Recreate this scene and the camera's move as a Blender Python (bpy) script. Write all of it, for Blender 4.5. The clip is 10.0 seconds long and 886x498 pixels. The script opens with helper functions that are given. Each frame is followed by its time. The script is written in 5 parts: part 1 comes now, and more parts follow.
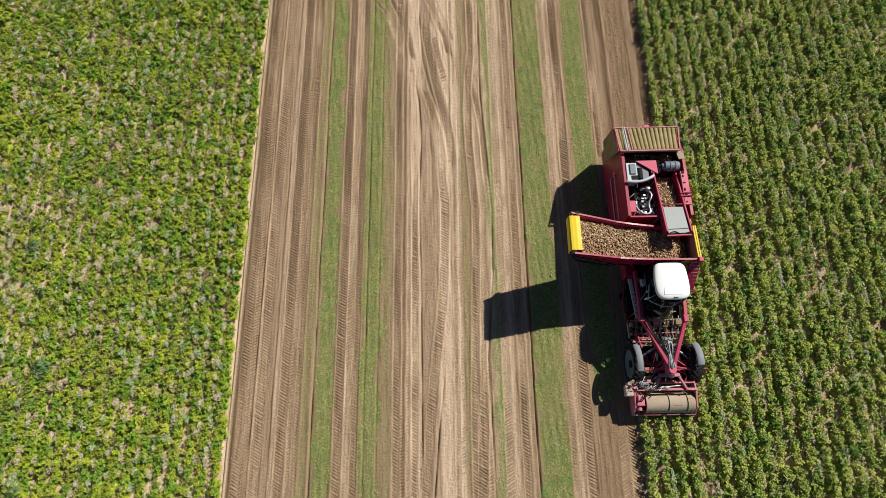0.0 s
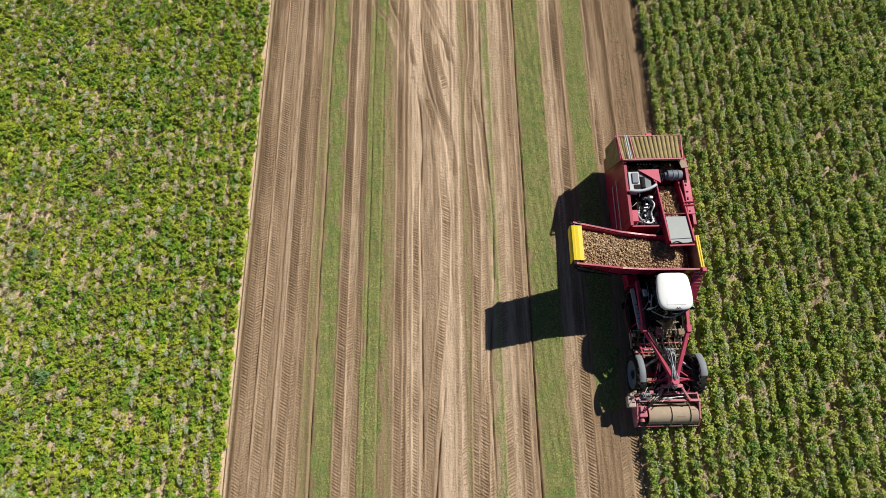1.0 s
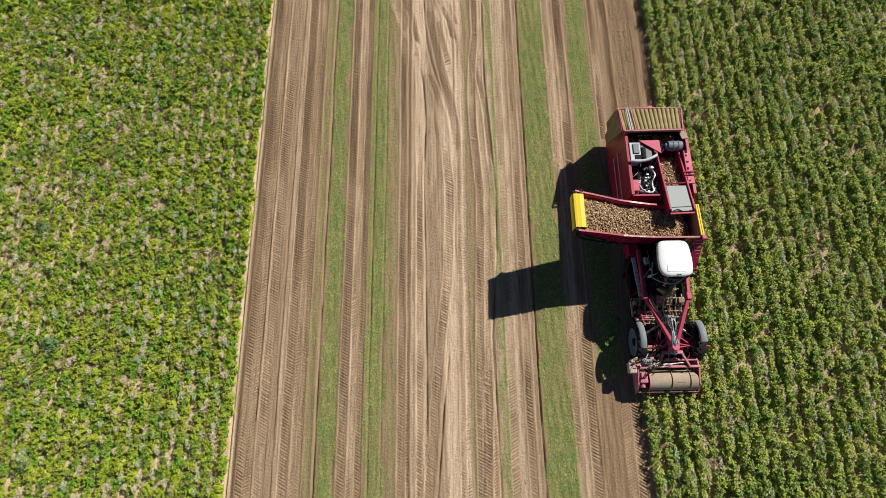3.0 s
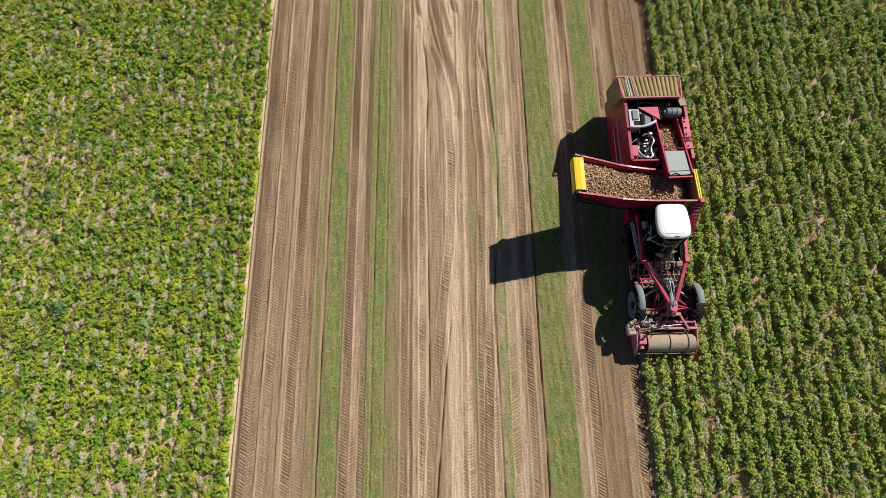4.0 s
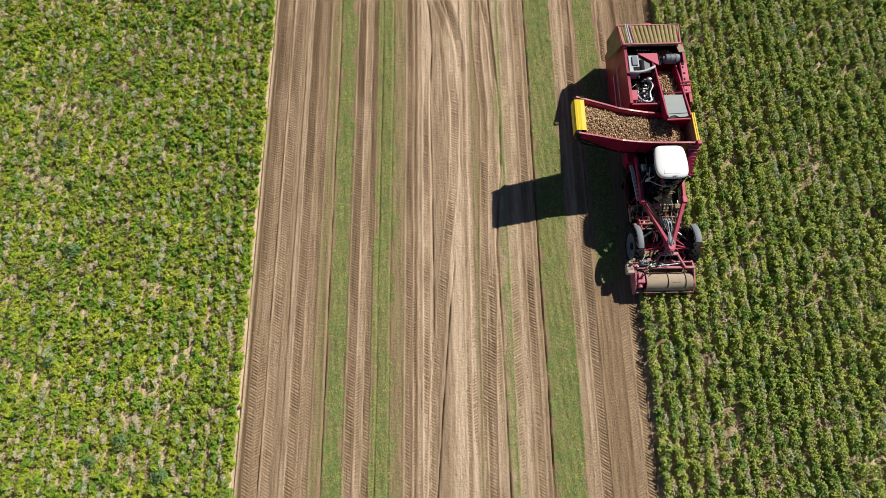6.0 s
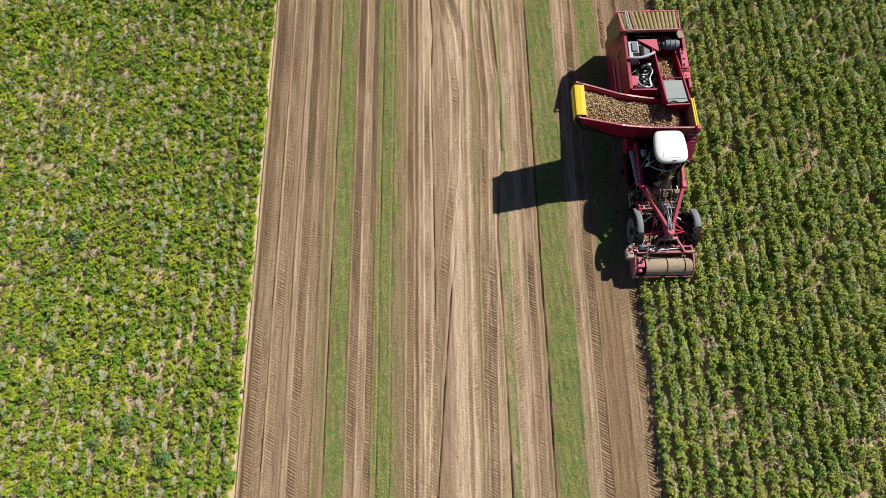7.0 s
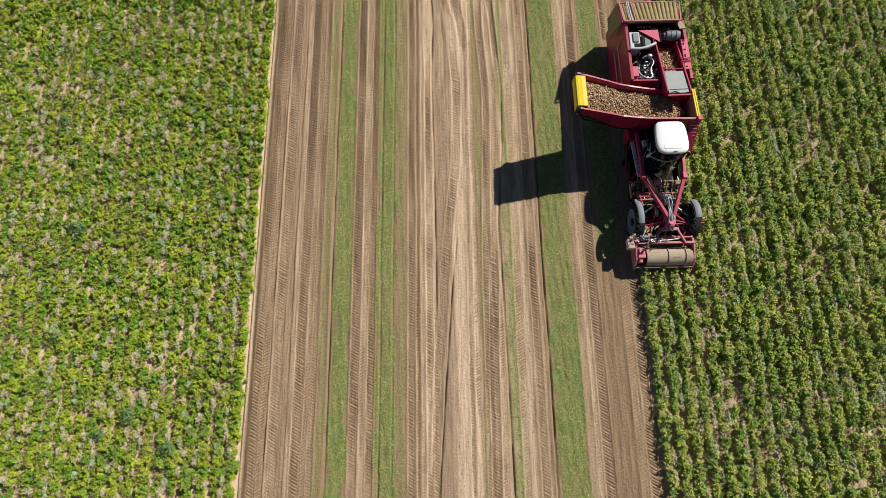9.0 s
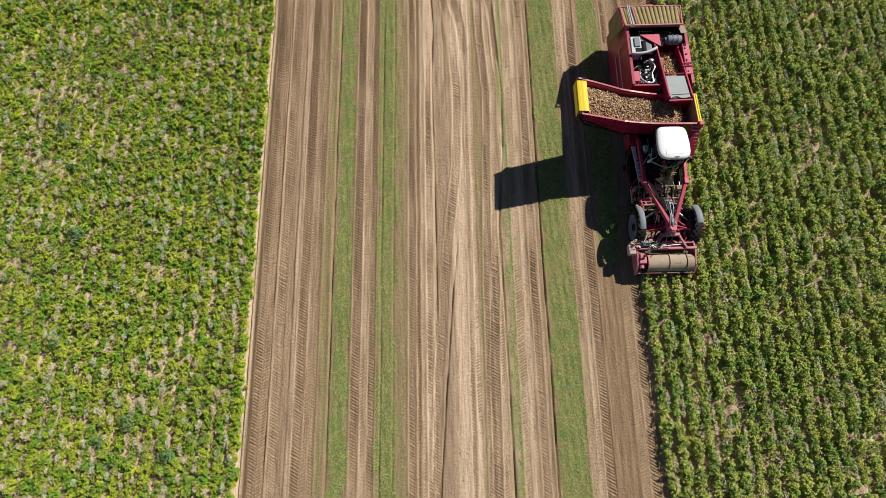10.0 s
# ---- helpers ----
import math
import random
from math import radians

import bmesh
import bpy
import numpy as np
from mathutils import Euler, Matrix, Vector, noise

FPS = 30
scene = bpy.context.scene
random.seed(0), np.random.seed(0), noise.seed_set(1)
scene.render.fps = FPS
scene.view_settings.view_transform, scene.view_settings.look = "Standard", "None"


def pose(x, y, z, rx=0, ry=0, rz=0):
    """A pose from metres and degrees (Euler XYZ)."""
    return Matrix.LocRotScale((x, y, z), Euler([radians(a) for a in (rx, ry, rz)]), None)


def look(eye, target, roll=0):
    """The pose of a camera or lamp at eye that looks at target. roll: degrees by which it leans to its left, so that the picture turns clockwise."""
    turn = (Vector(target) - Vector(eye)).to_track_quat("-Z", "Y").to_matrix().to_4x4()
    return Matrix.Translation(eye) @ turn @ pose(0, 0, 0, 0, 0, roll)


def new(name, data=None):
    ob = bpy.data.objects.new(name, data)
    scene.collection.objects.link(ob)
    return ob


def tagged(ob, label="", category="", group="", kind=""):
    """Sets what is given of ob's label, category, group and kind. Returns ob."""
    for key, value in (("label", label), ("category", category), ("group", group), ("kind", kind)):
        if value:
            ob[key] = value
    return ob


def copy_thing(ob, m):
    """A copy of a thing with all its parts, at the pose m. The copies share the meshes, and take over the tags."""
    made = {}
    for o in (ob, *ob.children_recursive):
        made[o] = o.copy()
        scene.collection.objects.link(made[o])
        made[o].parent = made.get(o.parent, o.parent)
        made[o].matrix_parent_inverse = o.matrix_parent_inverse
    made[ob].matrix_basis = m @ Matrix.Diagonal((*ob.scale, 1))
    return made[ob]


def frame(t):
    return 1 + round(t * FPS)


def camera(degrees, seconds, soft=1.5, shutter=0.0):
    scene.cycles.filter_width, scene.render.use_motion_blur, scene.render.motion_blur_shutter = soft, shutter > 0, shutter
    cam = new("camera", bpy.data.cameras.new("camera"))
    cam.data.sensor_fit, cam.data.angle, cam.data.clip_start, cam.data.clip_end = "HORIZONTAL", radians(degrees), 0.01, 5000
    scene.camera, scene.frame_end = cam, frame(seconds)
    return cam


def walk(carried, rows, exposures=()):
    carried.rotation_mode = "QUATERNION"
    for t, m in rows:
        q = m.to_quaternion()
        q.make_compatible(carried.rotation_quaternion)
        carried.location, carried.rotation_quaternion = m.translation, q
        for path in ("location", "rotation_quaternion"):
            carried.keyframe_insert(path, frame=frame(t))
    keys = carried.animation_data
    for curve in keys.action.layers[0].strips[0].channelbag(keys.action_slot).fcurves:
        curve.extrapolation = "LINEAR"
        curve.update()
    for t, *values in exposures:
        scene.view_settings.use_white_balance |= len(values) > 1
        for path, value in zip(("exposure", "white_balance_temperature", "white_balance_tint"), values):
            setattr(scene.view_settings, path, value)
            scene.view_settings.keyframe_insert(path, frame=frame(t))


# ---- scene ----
cam = camera(73.0, 10.0, soft=0.5)
PATH = [
    (0, -11.230, -8.736, 32.956, 19.072, 0.498, -0.823),
    (0.5, -11.203, -8.416, 32.937, 19.138, 0.563, -0.778),
    (1, -11.192, -8.249, 32.908, 19.174, 0.630, -0.747),
    (1.5, -11.209, -8.298, 32.896, 19.178, 0.675, -0.727),
    (2, -11.245, -8.628, 32.875, 19.146, 0.681, -0.728),
    (2.5, -11.314, -9.141, 32.872, 19.103, 0.685, -0.748),
    (4, -11.549, -11.747, 32.749, 18.831, 0.632, -0.736),
    (4.5, -11.623, -12.673, 32.720, 18.665, 0.640, -0.726),
    (5, -11.688, -13.495, 32.693, 18.483, 0.646, -0.722),
    (5.5, -11.745, -14.159, 32.687, 18.316, 0.658, -0.719),
    (7, -11.823, -15.388, 32.688, 17.894, 0.735, -0.787),
    (7.5, -11.866, -15.579, 32.693, 17.746, 0.714, -0.823),
    (8, -11.911, -15.662, 32.697, 17.601, 0.687, -0.871),
    (8.5, -11.961, -15.654, 32.698, 17.473, 0.653, -0.912),
    (9, -12.011, -15.585, 32.711, 17.353, 0.604, -0.941),
    (9.5, -12.067, -15.403, 32.711, 17.241, 0.542, -0.982),
    (10, -12.124, -15.138, 32.715, 17.151, 0.471, -1.023),
]
walk(cam, [(t, pose(*place)) for t, *place in PATH])

# ---- light ----
SUN_FROM = Vector((0.82, 0.645, 1.0)).normalized()
world = bpy.data.worlds.new("sky")
scene.world = world
world.use_nodes = True
wn = world.node_tree
sky = wn.nodes.new("ShaderNodeTexSky")
sky.sky_type = "NISHITA"
sky.sun_disc = False
sky.air_density = 0.55
sky.dust_density = 0.2
sky.sun_elevation = math.asin(SUN_FROM.z)
sky.sun_rotation = math.atan2(SUN_FROM.x, SUN_FROM.y)
wn.links.new(sky.outputs["Color"], wn.nodes["Background"].inputs["Color"])
wn.nodes["Background"].inputs["Strength"].default_value = 0.05
sun = new("sun", bpy.data.lights.new("sun", "SUN"))
sun.data.energy = 5.0
sun.data.angle = radians(0.53)
sun.data.color = (1.0, 0.94, 0.83)
sun.matrix_world = look(SUN_FROM * 60, (0, 0, 0))
scene.view_settings.exposure = 0.05


# ---- materials ----
class Nodes:
    """A short way to write a node material."""

    def __init__(self, name):
        self.mat = bpy.data.materials.new(name)
        self.mat.use_nodes = True
        self.tree = self.mat.node_tree
        self.out = self.tree.nodes["Material Output"]
        self.bsdf = self.tree.nodes["Principled BSDF"]

    def add(self, kind, **values):
        node = self.tree.nodes.new(kind)
        for key, value in values.items():
            if key in node.inputs:
                node.inputs[key].default_value = value
        return node

    def link(self, a, b):
        self.tree.links.new(a, b)

    def noise(self, scale, detail=4.0, rough=0.6, vector=None):
        node = self.add("ShaderNodeTexNoise", Scale=scale, Detail=detail, Roughness=rough)
        self.link(vector if vector else self.coords(), node.inputs["Vector"])
        return node.outputs["Fac"]

    def coords(self):
        return self.add("ShaderNodeTexCoord").outputs["Object"]

    def ramp(self, fac, stops):
        node = self.add("ShaderNodeValToRGB")
        el = node.color_ramp.elements
        while len(el) < len(stops):
            el.new(0.5)
        for e, (p, c) in zip(el, stops):
            e.position, e.color = p, (*c, 1)
        self.link(fac, node.inputs["Fac"])
        return node.outputs["Color"]

    def fade(self, fac, lo, hi, a=0.0, b=1.0):
        node = self.add("ShaderNodeMapRange")
        for k, v in zip(("From Min", "From Max", "To Min", "To Max"), (lo, hi, a, b)):
            node.inputs[k].default_value = v
        self.link(fac, node.inputs["Value"])
        return node.outputs["Result"]

    def math(self, op, a, b):
        node = self.add("ShaderNodeMath")
        node.operation = op
        for n, v in enumerate((a, b)):
            if isinstance(v, (int, float)):
                node.inputs[n].default_value = v
            else:
                self.link(v, node.inputs[n])
        return node.outputs["Value"]

    def mix(self, fac, a, b, blend="MIX"):
        node = self.tree.nodes.new("ShaderNodeMix")
        node.data_type, node.blend_type = "RGBA", blend
        for sock, v in ((node.inputs[0], fac), (node.inputs[6], a), (node.inputs[7], b)):
            if isinstance(v, (int, float)):
                sock.default_value = v
            elif isinstance(v, tuple):
                sock.default_value = (*v, 1)
            else:
                self.link(v, sock)
        return node.outputs[2]

    def attribute(self, name):
        node = self.add("ShaderNodeAttribute")
        node.attribute_name = name
        return node.outputs["Fac"]

    def bump(self, height, distance, strength=1.0):
        node = self.add("ShaderNodeBump", Strength=strength, Distance=distance)
        self.link(height, node.inputs["Height"])
        self.link(node.outputs["Normal"], self.bsdf.inputs["Normal"])

    def done(self, color=None, rough=0.6, metal=0.0, spec=0.5):
        if color is not None:
            if isinstance(color, tuple):
                self.bsdf.inputs["Base Color"].default_value = (*color, 1)
            else:
                self.link(color, self.bsdf.inputs["Base Color"])
        if isinstance(rough, (int, float)):
            self.bsdf.inputs["Roughness"].default_value = rough
        else:
            self.link(rough, self.bsdf.inputs["Roughness"])
        self.bsdf.inputs["Metallic"].default_value = metal
        self.bsdf.inputs["Specular IOR Level"].default_value = spec
        return self.mat


def soil_colour(n):
    fine = n.noise(38, 6, 0.75)
    broad = n.noise(0.9, 4, 0.6)
    a = n.ramp(fine, [(0.27, (0.165, 0.108, 0.064)), (0.5, (0.345, 0.24, 0.149)), (0.73, (0.55, 0.395, 0.265))])
    return n.mix(n.fade(broad, 0.35, 0.7, 0.0, 0.35), a, (0.33, 0.235, 0.145)), fine


def ground_material():
    n = Nodes("field_soil")
    soil, fine = soil_colour(n)
    pale = n.mix(n.fade(fine, 0.3, 0.7), (0.48, 0.35, 0.245), (0.78, 0.60, 0.435))
    c = n.mix(n.attribute("pale"), soil, pale)
    damp = n.mix(n.fade(fine, 0.3, 0.7), (0.155, 0.10, 0.057), (0.265, 0.18, 0.11))
    c = n.mix(n.attribute("damp"), c, damp)
    bits = n.noise(55, 5, 0.8)
    green = n.ramp(n.noise(14, 5, 0.75), [(0.32, (0.065, 0.085, 0.024)), (0.5, (0.195, 0.24, 0.068)), (0.68, (0.39, 0.42, 0.15))])
    ragged = n.math("ADD", n.attribute("litter"), n.math("MULTIPLY", n.math("SUBTRACT", n.noise(5, 5, 0.7), 0.5), 0.9))
    stretch = n.add("ShaderNodeMapping")
    stretch.inputs["Scale"].default_value = (7.0, 0.35, 1.0)
    n.link(n.coords(), stretch.inputs["Vector"])
    streak = n.noise(1.6, 5, 0.65, stretch.outputs["Vector"])
    c = n.mix(1.0, c, n.ramp(streak, [(0.32, (0.66, 0.64, 0.62)), (0.5, (1.0, 1.0, 1.0)), (0.68, (1.2, 1.21, 1.22))]), "MULTIPLY")
    ragged = n.math("ADD", ragged, n.math("MULTIPLY", n.math("SUBTRACT", streak, 0.5), 1.5))
    cover = n.math("MULTIPLY", n.fade(ragged, 0.2, 0.8), n.fade(bits, 0.36, 0.6, 0.25, 0.92))
    c = n.mix(cover, c, green)
    n.bump(n.math("ADD", n.noise(26, 8, 0.75), n.math("MULTIPLY", n.noise(7, 4, 0.6), 1.2)), 0.05, 1.0)
    return n.done(c, 0.95, spec=0.15)


def leaf_material(name, dark, mid, light, yellow, shift, wither=(0.30, 0.235, 0.10), through_light=0.3):
    n = Nodes(name)
    rnd = n.add("ShaderNodeNewGeometry").outputs["Random Per Island"]
    patch = n.noise(0.16, 3, 0.5)
    plant = n.noise(1.7, 2, 0.5)
    half = lambda p, q: tuple(0.5 * (a + b) for a, b in zip(p, q))
    c = n.ramp(rnd, [(0.0, half(dark, mid)), (0.35, mid), (0.8, mid), (1.0, half(mid, light))])
    old = n.math("MULTIPLY", n.fade(plant, 0.4, 0.64), n.fade(patch, 0.3, 0.62, 0.35, 1.0))
    c = n.mix(n.math("MULTIPLY", old, shift), c, n.ramp(rnd, [(0.0, half(mid, light)), (0.4, light), (0.85, light), (1.0, half(light, yellow))]))
    fresh = n.fade(n.noise(1.9, 1, 0.5), 0.46, 0.62)
    c = n.mix(n.math("MULTIPLY", fresh, 0.85), c, n.mix(rnd, (dark[0] * 0.8, dark[1] * 1.1, dark[2]), (mid[0] * 0.62, mid[1] * 0.98, mid[2] * 0.9)))
    dry = n.math("MULTIPLY", n.fade(n.noise(2.9, 2, 0.6), 0.5, 0.66), n.fade(rnd, 0.0, 0.4))
    c = n.mix(n.math("MULTIPLY", dry, 0.65), c, n.mix(rnd, tuple(0.6 * v for v in wither), wither))
    c = n.mix(1.0, c, n.ramp(n.noise(34, 3, 0.7), [(0.3, (0.82, 0.83, 0.82)), (0.5, (1.0, 1.0, 1.0)), (0.7, (1.12, 1.11, 1.12))]), "MULTIPLY")
    n.done(c, 0.5, spec=0.3)
    trans = n.add("ShaderNodeBsdfTranslucent")
    n.link(n.mix(1.0, c, (0.9, 1.0, 0.45), "MULTIPLY"), trans.inputs["Color"])
    both = n.add("ShaderNodeMixShader")
    both.inputs[0].default_value = through_light
    n.link(n.bsdf.outputs[0], both.inputs[1])
    n.link(trans.outputs[0], both.inputs[2])
    n.link(both.outputs[0], n.out.inputs["Surface"])
    return n.mat


SOIL = ground_material()
LEAF_WEST = leaf_material("potato_leaf_yellowing", (0.17, 0.265, 0.033), (0.38, 0.49, 0.045), (0.60, 0.65, 0.062), (0.70, 0.69, 0.095), 0.9, (0.50, 0.40, 0.19))
LEAF_EAST = leaf_material("potato_leaf_green", (0.12, 0.178, 0.036), (0.37, 0.465, 0.085), (0.66, 0.69, 0.145), (0.76, 0.69, 0.26), 0.75, (0.60, 0.46, 0.30), 0.2)
LITTER = leaf_material("chopped_haulm", (0.26, 0.32, 0.085), (0.41, 0.48, 0.15), (0.66, 0.69, 0.29), (0.82, 0.79, 0.46), 0.4, (0.66, 0.57, 0.38))
DRY = leaf_material("dry_haulm", (0.24, 0.17, 0.10), (0.40, 0.31, 0.20), (0.56, 0.47, 0.33), (0.72, 0.64, 0.48), 0.3)

STRAW = leaf_material("bleached_straw", (0.62, 0.52, 0.36), (0.74, 0.64, 0.47), (0.80, 0.72, 0.56), (0.86, 0.79, 0.64), 0.3, (0.66, 0.56, 0.42))


# ---- plan of the ground ----
# The plan and the machine are drawn in units of 1.24 m (a row stands 0.75 m from the next); everything is brought to metres at the end.
UNIT = 1.24
ROW = 0.605
WEST_EDGE, EAST_ROW = -18.74, -0.72
HEAD_Y = -5.4   # where the topper stands
# straight grooves: place, depth
GROOVES = [(-17.49, 0.04), (-16.67, 0.035), (-14.9, 0.07), (-13.22, 0.03), (-12.67, 0.055), (-12.12, 0.03), (-11.0, 0.05), (-5.28, 0.085), (-0.5, 0.02)]
# grooves that wander: points (y, x), depth
CURVED_GROOVES = [([(24, -10.3), (15.4, -10.24), (14.1, -10.18), (12.7, -10.09), (11.3, -9.8), (10.3, -9.52), (9.4, -9.24), (8.6, -9.11)], 0.07),
                  ([(11.1, -10.44), (10.3, -10.3), (9.3, -10.21), (8.0, -10.16), (5.8, -10.24), (4.6, -10.28), (-0.1, -10.18), (-7.3, -10.15)], 0.055),
                  ([(8.3, -9.76), (7.0, -9.66), (5.8, -9.64), (3.5, -9.6)], 0.035),
                  ([(-4.1, -9.2), (-5.7, -9.39), (-7.0, -9.51), (-8.3, -9.61), (-10.7, -9.82), (-20, -10.5)], 0.07),
                  ([(24, -7.06), (10.5, -7.14), (8.9, -7.05), (7.3, -6.97), (4.2, -6.8), (1.1, -6.86), (-3.0, -7.22), (-5.2, -7.16), (-9.7, -7.11), (-20, -7.0)], 0.055)]
# half tracks of tyre lugs: left edge as x or as points (y, x), width, height, slant, from y, to y
LUGS = [(-18.12, 0.31, 0.046, -1, -20, 24), (-17.8, 0.29, 0.026, 1, -20, 24), (-17.36, 0.4, 0.026, -1, -20, 24),
        (-16.36, 0.38, 0.046, -1, -20, 24), (-15.95, 0.29, 0.02, 1, -20, 24), (-15.65, 0.19, 0.042, -1, -20, 24),
        (-13.95, 0.34, 0.05, -1, -20, 24), (-13.56, 0.28, 0.012, 1, -20, 24), (-13.18, 0.22, 0.05, -1, -20, 24),
        (-11.42, 0.3, 0.052, -1, -20, 24), (-11.09, 0.18, 0.03, 1, -20, 24), (-10.86, 0.14, 0.016, 1, -20, 12),
        (-10.6, 0.24, 0.034, -1, -20, 6), (-10.33, 0.22, 0.022, -1, -20, -6.5),
        ([(15.2, -8.7), (12.6, -8.58), (8.3, -8.63), (-0.1, -8.68), (-20, -8.8)], 0.17, 0.034, -1, -20, 24), ([(15.2, -8.5), (12.6, -8.38), (8.3, -8.43), (-0.1, -8.48), (-20, -8.6)], 0.24, 0.016, 1, -20, 24),
        ([(24, -7.8), (13.3, -7.7), (11.6, -7.89), (9.6, -8.0), (7.9, -7.96), (5.8, -7.85), (4.3, -7.72), (1.4, -7.79), (-3.0, -7.96), (-5.7, -8.03), (-20, -8.15)], 0.3, 0.046, -1, -20, 24),
        ([(24, -7.46), (13.3, -7.36), (11.6, -7.5), (7.9, -7.6), (4.3, -7.38), (1.4, -7.45), (-3.0, -7.62)], 0.26, 0.016, 1, -3.5, 24),
        ([(-4.4, -7.68), (-5.7, -7.7), (-9.7, -7.85), (-20, -8.0)], 0.34, 0.056, -1, -20, -4.4), ([(-3, -7.42), (-9.7, -7.46), (-20, -7.6)], 0.26, 0.018, 1, -20, -3.4),
        (-6.62, 0.3, 0.02, 1, -20, 24), (-6.3, 0.24, 0.014, -1, -20, 24), (-5.9, 0.29, 0.046, -1, -20, 24), (-5.58, 0.17, 0.018, 1, -20, 24),
        (-3.88, 0.24, 0.022, -1, -20, 24), (-3.62, 0.28, 0.012, 1, -20, 24), (-3.3, 0.37, 0.052, -1, -20, 24),
        (-1.84, 0.34, 0.022, 1, -20, -5.9), (-1.46, 0.32, 0.056, -1, -20, -5.9),
        (-1.43, 0.25, 0.036, -1, 6.8, 24), (-1.16, 0.36, 0.022, 1, 6.8, 24), (-0.8, 0.33, 0.05, -1, 6.8, 24),
        (0.72, 0.36, 0.024, 1, 6.8, 24), (1.1, 0.34, 0.054, -1, 6.8, 24),
        # the curved tracks of turning wheels
        ([(16.9, -12.87), (15.6, -12.07), (14.1, -11.59), (13.0, -11.1), (12.0, -10.85)], 0.3, 0.03, -1, 12.0, 18.5), ([(16.9, -11.94), (15.6, -11.46), (14.5, -11.05), (12.8, -10.75)], 0.3, 0.046, -1, 12.8, 18.5),
        ([(15.4, -10.2), (13.9, -10.06), (12.7, -9.83), (11.1, -9.57), (10.2, -9.37), (9.3, -9.15), (8.0, -8.97), (6.7, -8.85)], 0.4, 0.05, -1, 6.4, 15.0), ([(13.9, -9.62), (12.7, -9.42), (11.6, -9.15)], 0.3, 0.036, 1, 11.4, 14.2),
        ([(16.9, -10.02), (15.7, -9.62), (14.8, -9.33), (14.1, -9.03), (13.0, -8.85)], 0.36, 0.056, -1, 13.0, 18.5), ([(16.9, -9.65), (15.7, -9.25), (14.8, -8.95), (14.1, -8.65)], 0.22, 0.026, 1, 14.0, 18.5),
        ([(10.9, -10.1), (9.6, -9.78), (8.6, -9.56), (7.3, -9.44), (5.8, -9.36), (4.3, -9.2), (-0.1, -9.36), (-3.0, -9.71), (-4.4, -9.86), (-5.7, -9.98), (-8.3, -10.14), (-9.5, -10.3), (-20, -10.6)], 0.36, 0.034, -1, -20, 10.8),
        ([(11.2, -7.76), (10.2, -7.5), (9.2, -7.33), (7.9, -7.23), (6.0, -7.15)], 0.26, 0.046, -1, 5.6, 11.4)]


def line_x(points, y):
    if isinstance(points, float):
        return points + 0 * y
    p = sorted(points)
    return np.interp(y, [a for a, _ in p], [b for _, b in p])


# smooth pale soil pushed aside by turning wheels: points (y, x), half width
SMEARS = [([(17.5, -10.9), (15.8, -10.5), (13.5, -10.35), (10.8, -10.2)], 0.2), ([(15.2, -9.75), (13.9, -9.3), (12.6, -9.0), (10.5, -8.85), (7.5, -8.8)], 0.16), ([(9.0, -9.95), (7.0, -9.85), (4.0, -9.8)], 0.12), ([(-5.5, -8.42), (-9.0, -8.45), (-15, -8.5)], 0.14)]
# strips: from, to, amount
HAULM = [(-15.46, -14.92, 0.5), (-14.86, -14.06, 1.0), (-13.2, -12.9, 0.55), (-12.95, -11.95, 0.84), (-11.98, -11.5, 0.5), (-8.3, -7.9, 0.5), (-7.02, -6.4, 0.66), (-5.24, -3.86, 0.9)]
PALE = [(-18.5, -18.28, 1.0), (-17.45, -16.75, 0.4), (-16.6, -16.36, 0.6), (-13.6, -13.22, 0.5), (-11.5, -11.4, 0.5), (-10.84, -10.2, 0.8), (-10.2, -9.4, 0.45), (-9.35, -8.7, 1.0), (-8.62, -8.28, 1.0), (-7.46, -7.15, 0.6), (-7.0, -6.0, 0.65), (-3.66, -3.32, 0.55), (-0.44, -0.2, 0.3)]
DAMP = [(-18.3, -18.1, 1.0), (-16.95, -16.62, 0.4), (-10.1, -9.5, 0.35)]


def band(x, a, b, soft=0.08):
    return np.clip((x - a) / soft + 0.5, 0, 1) * np.clip((b - x) / soft + 0.5, 0, 1)


def wave(x, y, sx, sy, seed):
    """Smooth uneven values from -1 to 1, made of a few sines."""
    g = np.random.default_rng(seed)
    out = 0
    for _ in range(6):
        a, b, p = g.normal(0, sx), g.normal(0, sy), g.uniform(0, 6.3)
        out = out + np.sin(a * x + b * y + p)
    return out / 3.2


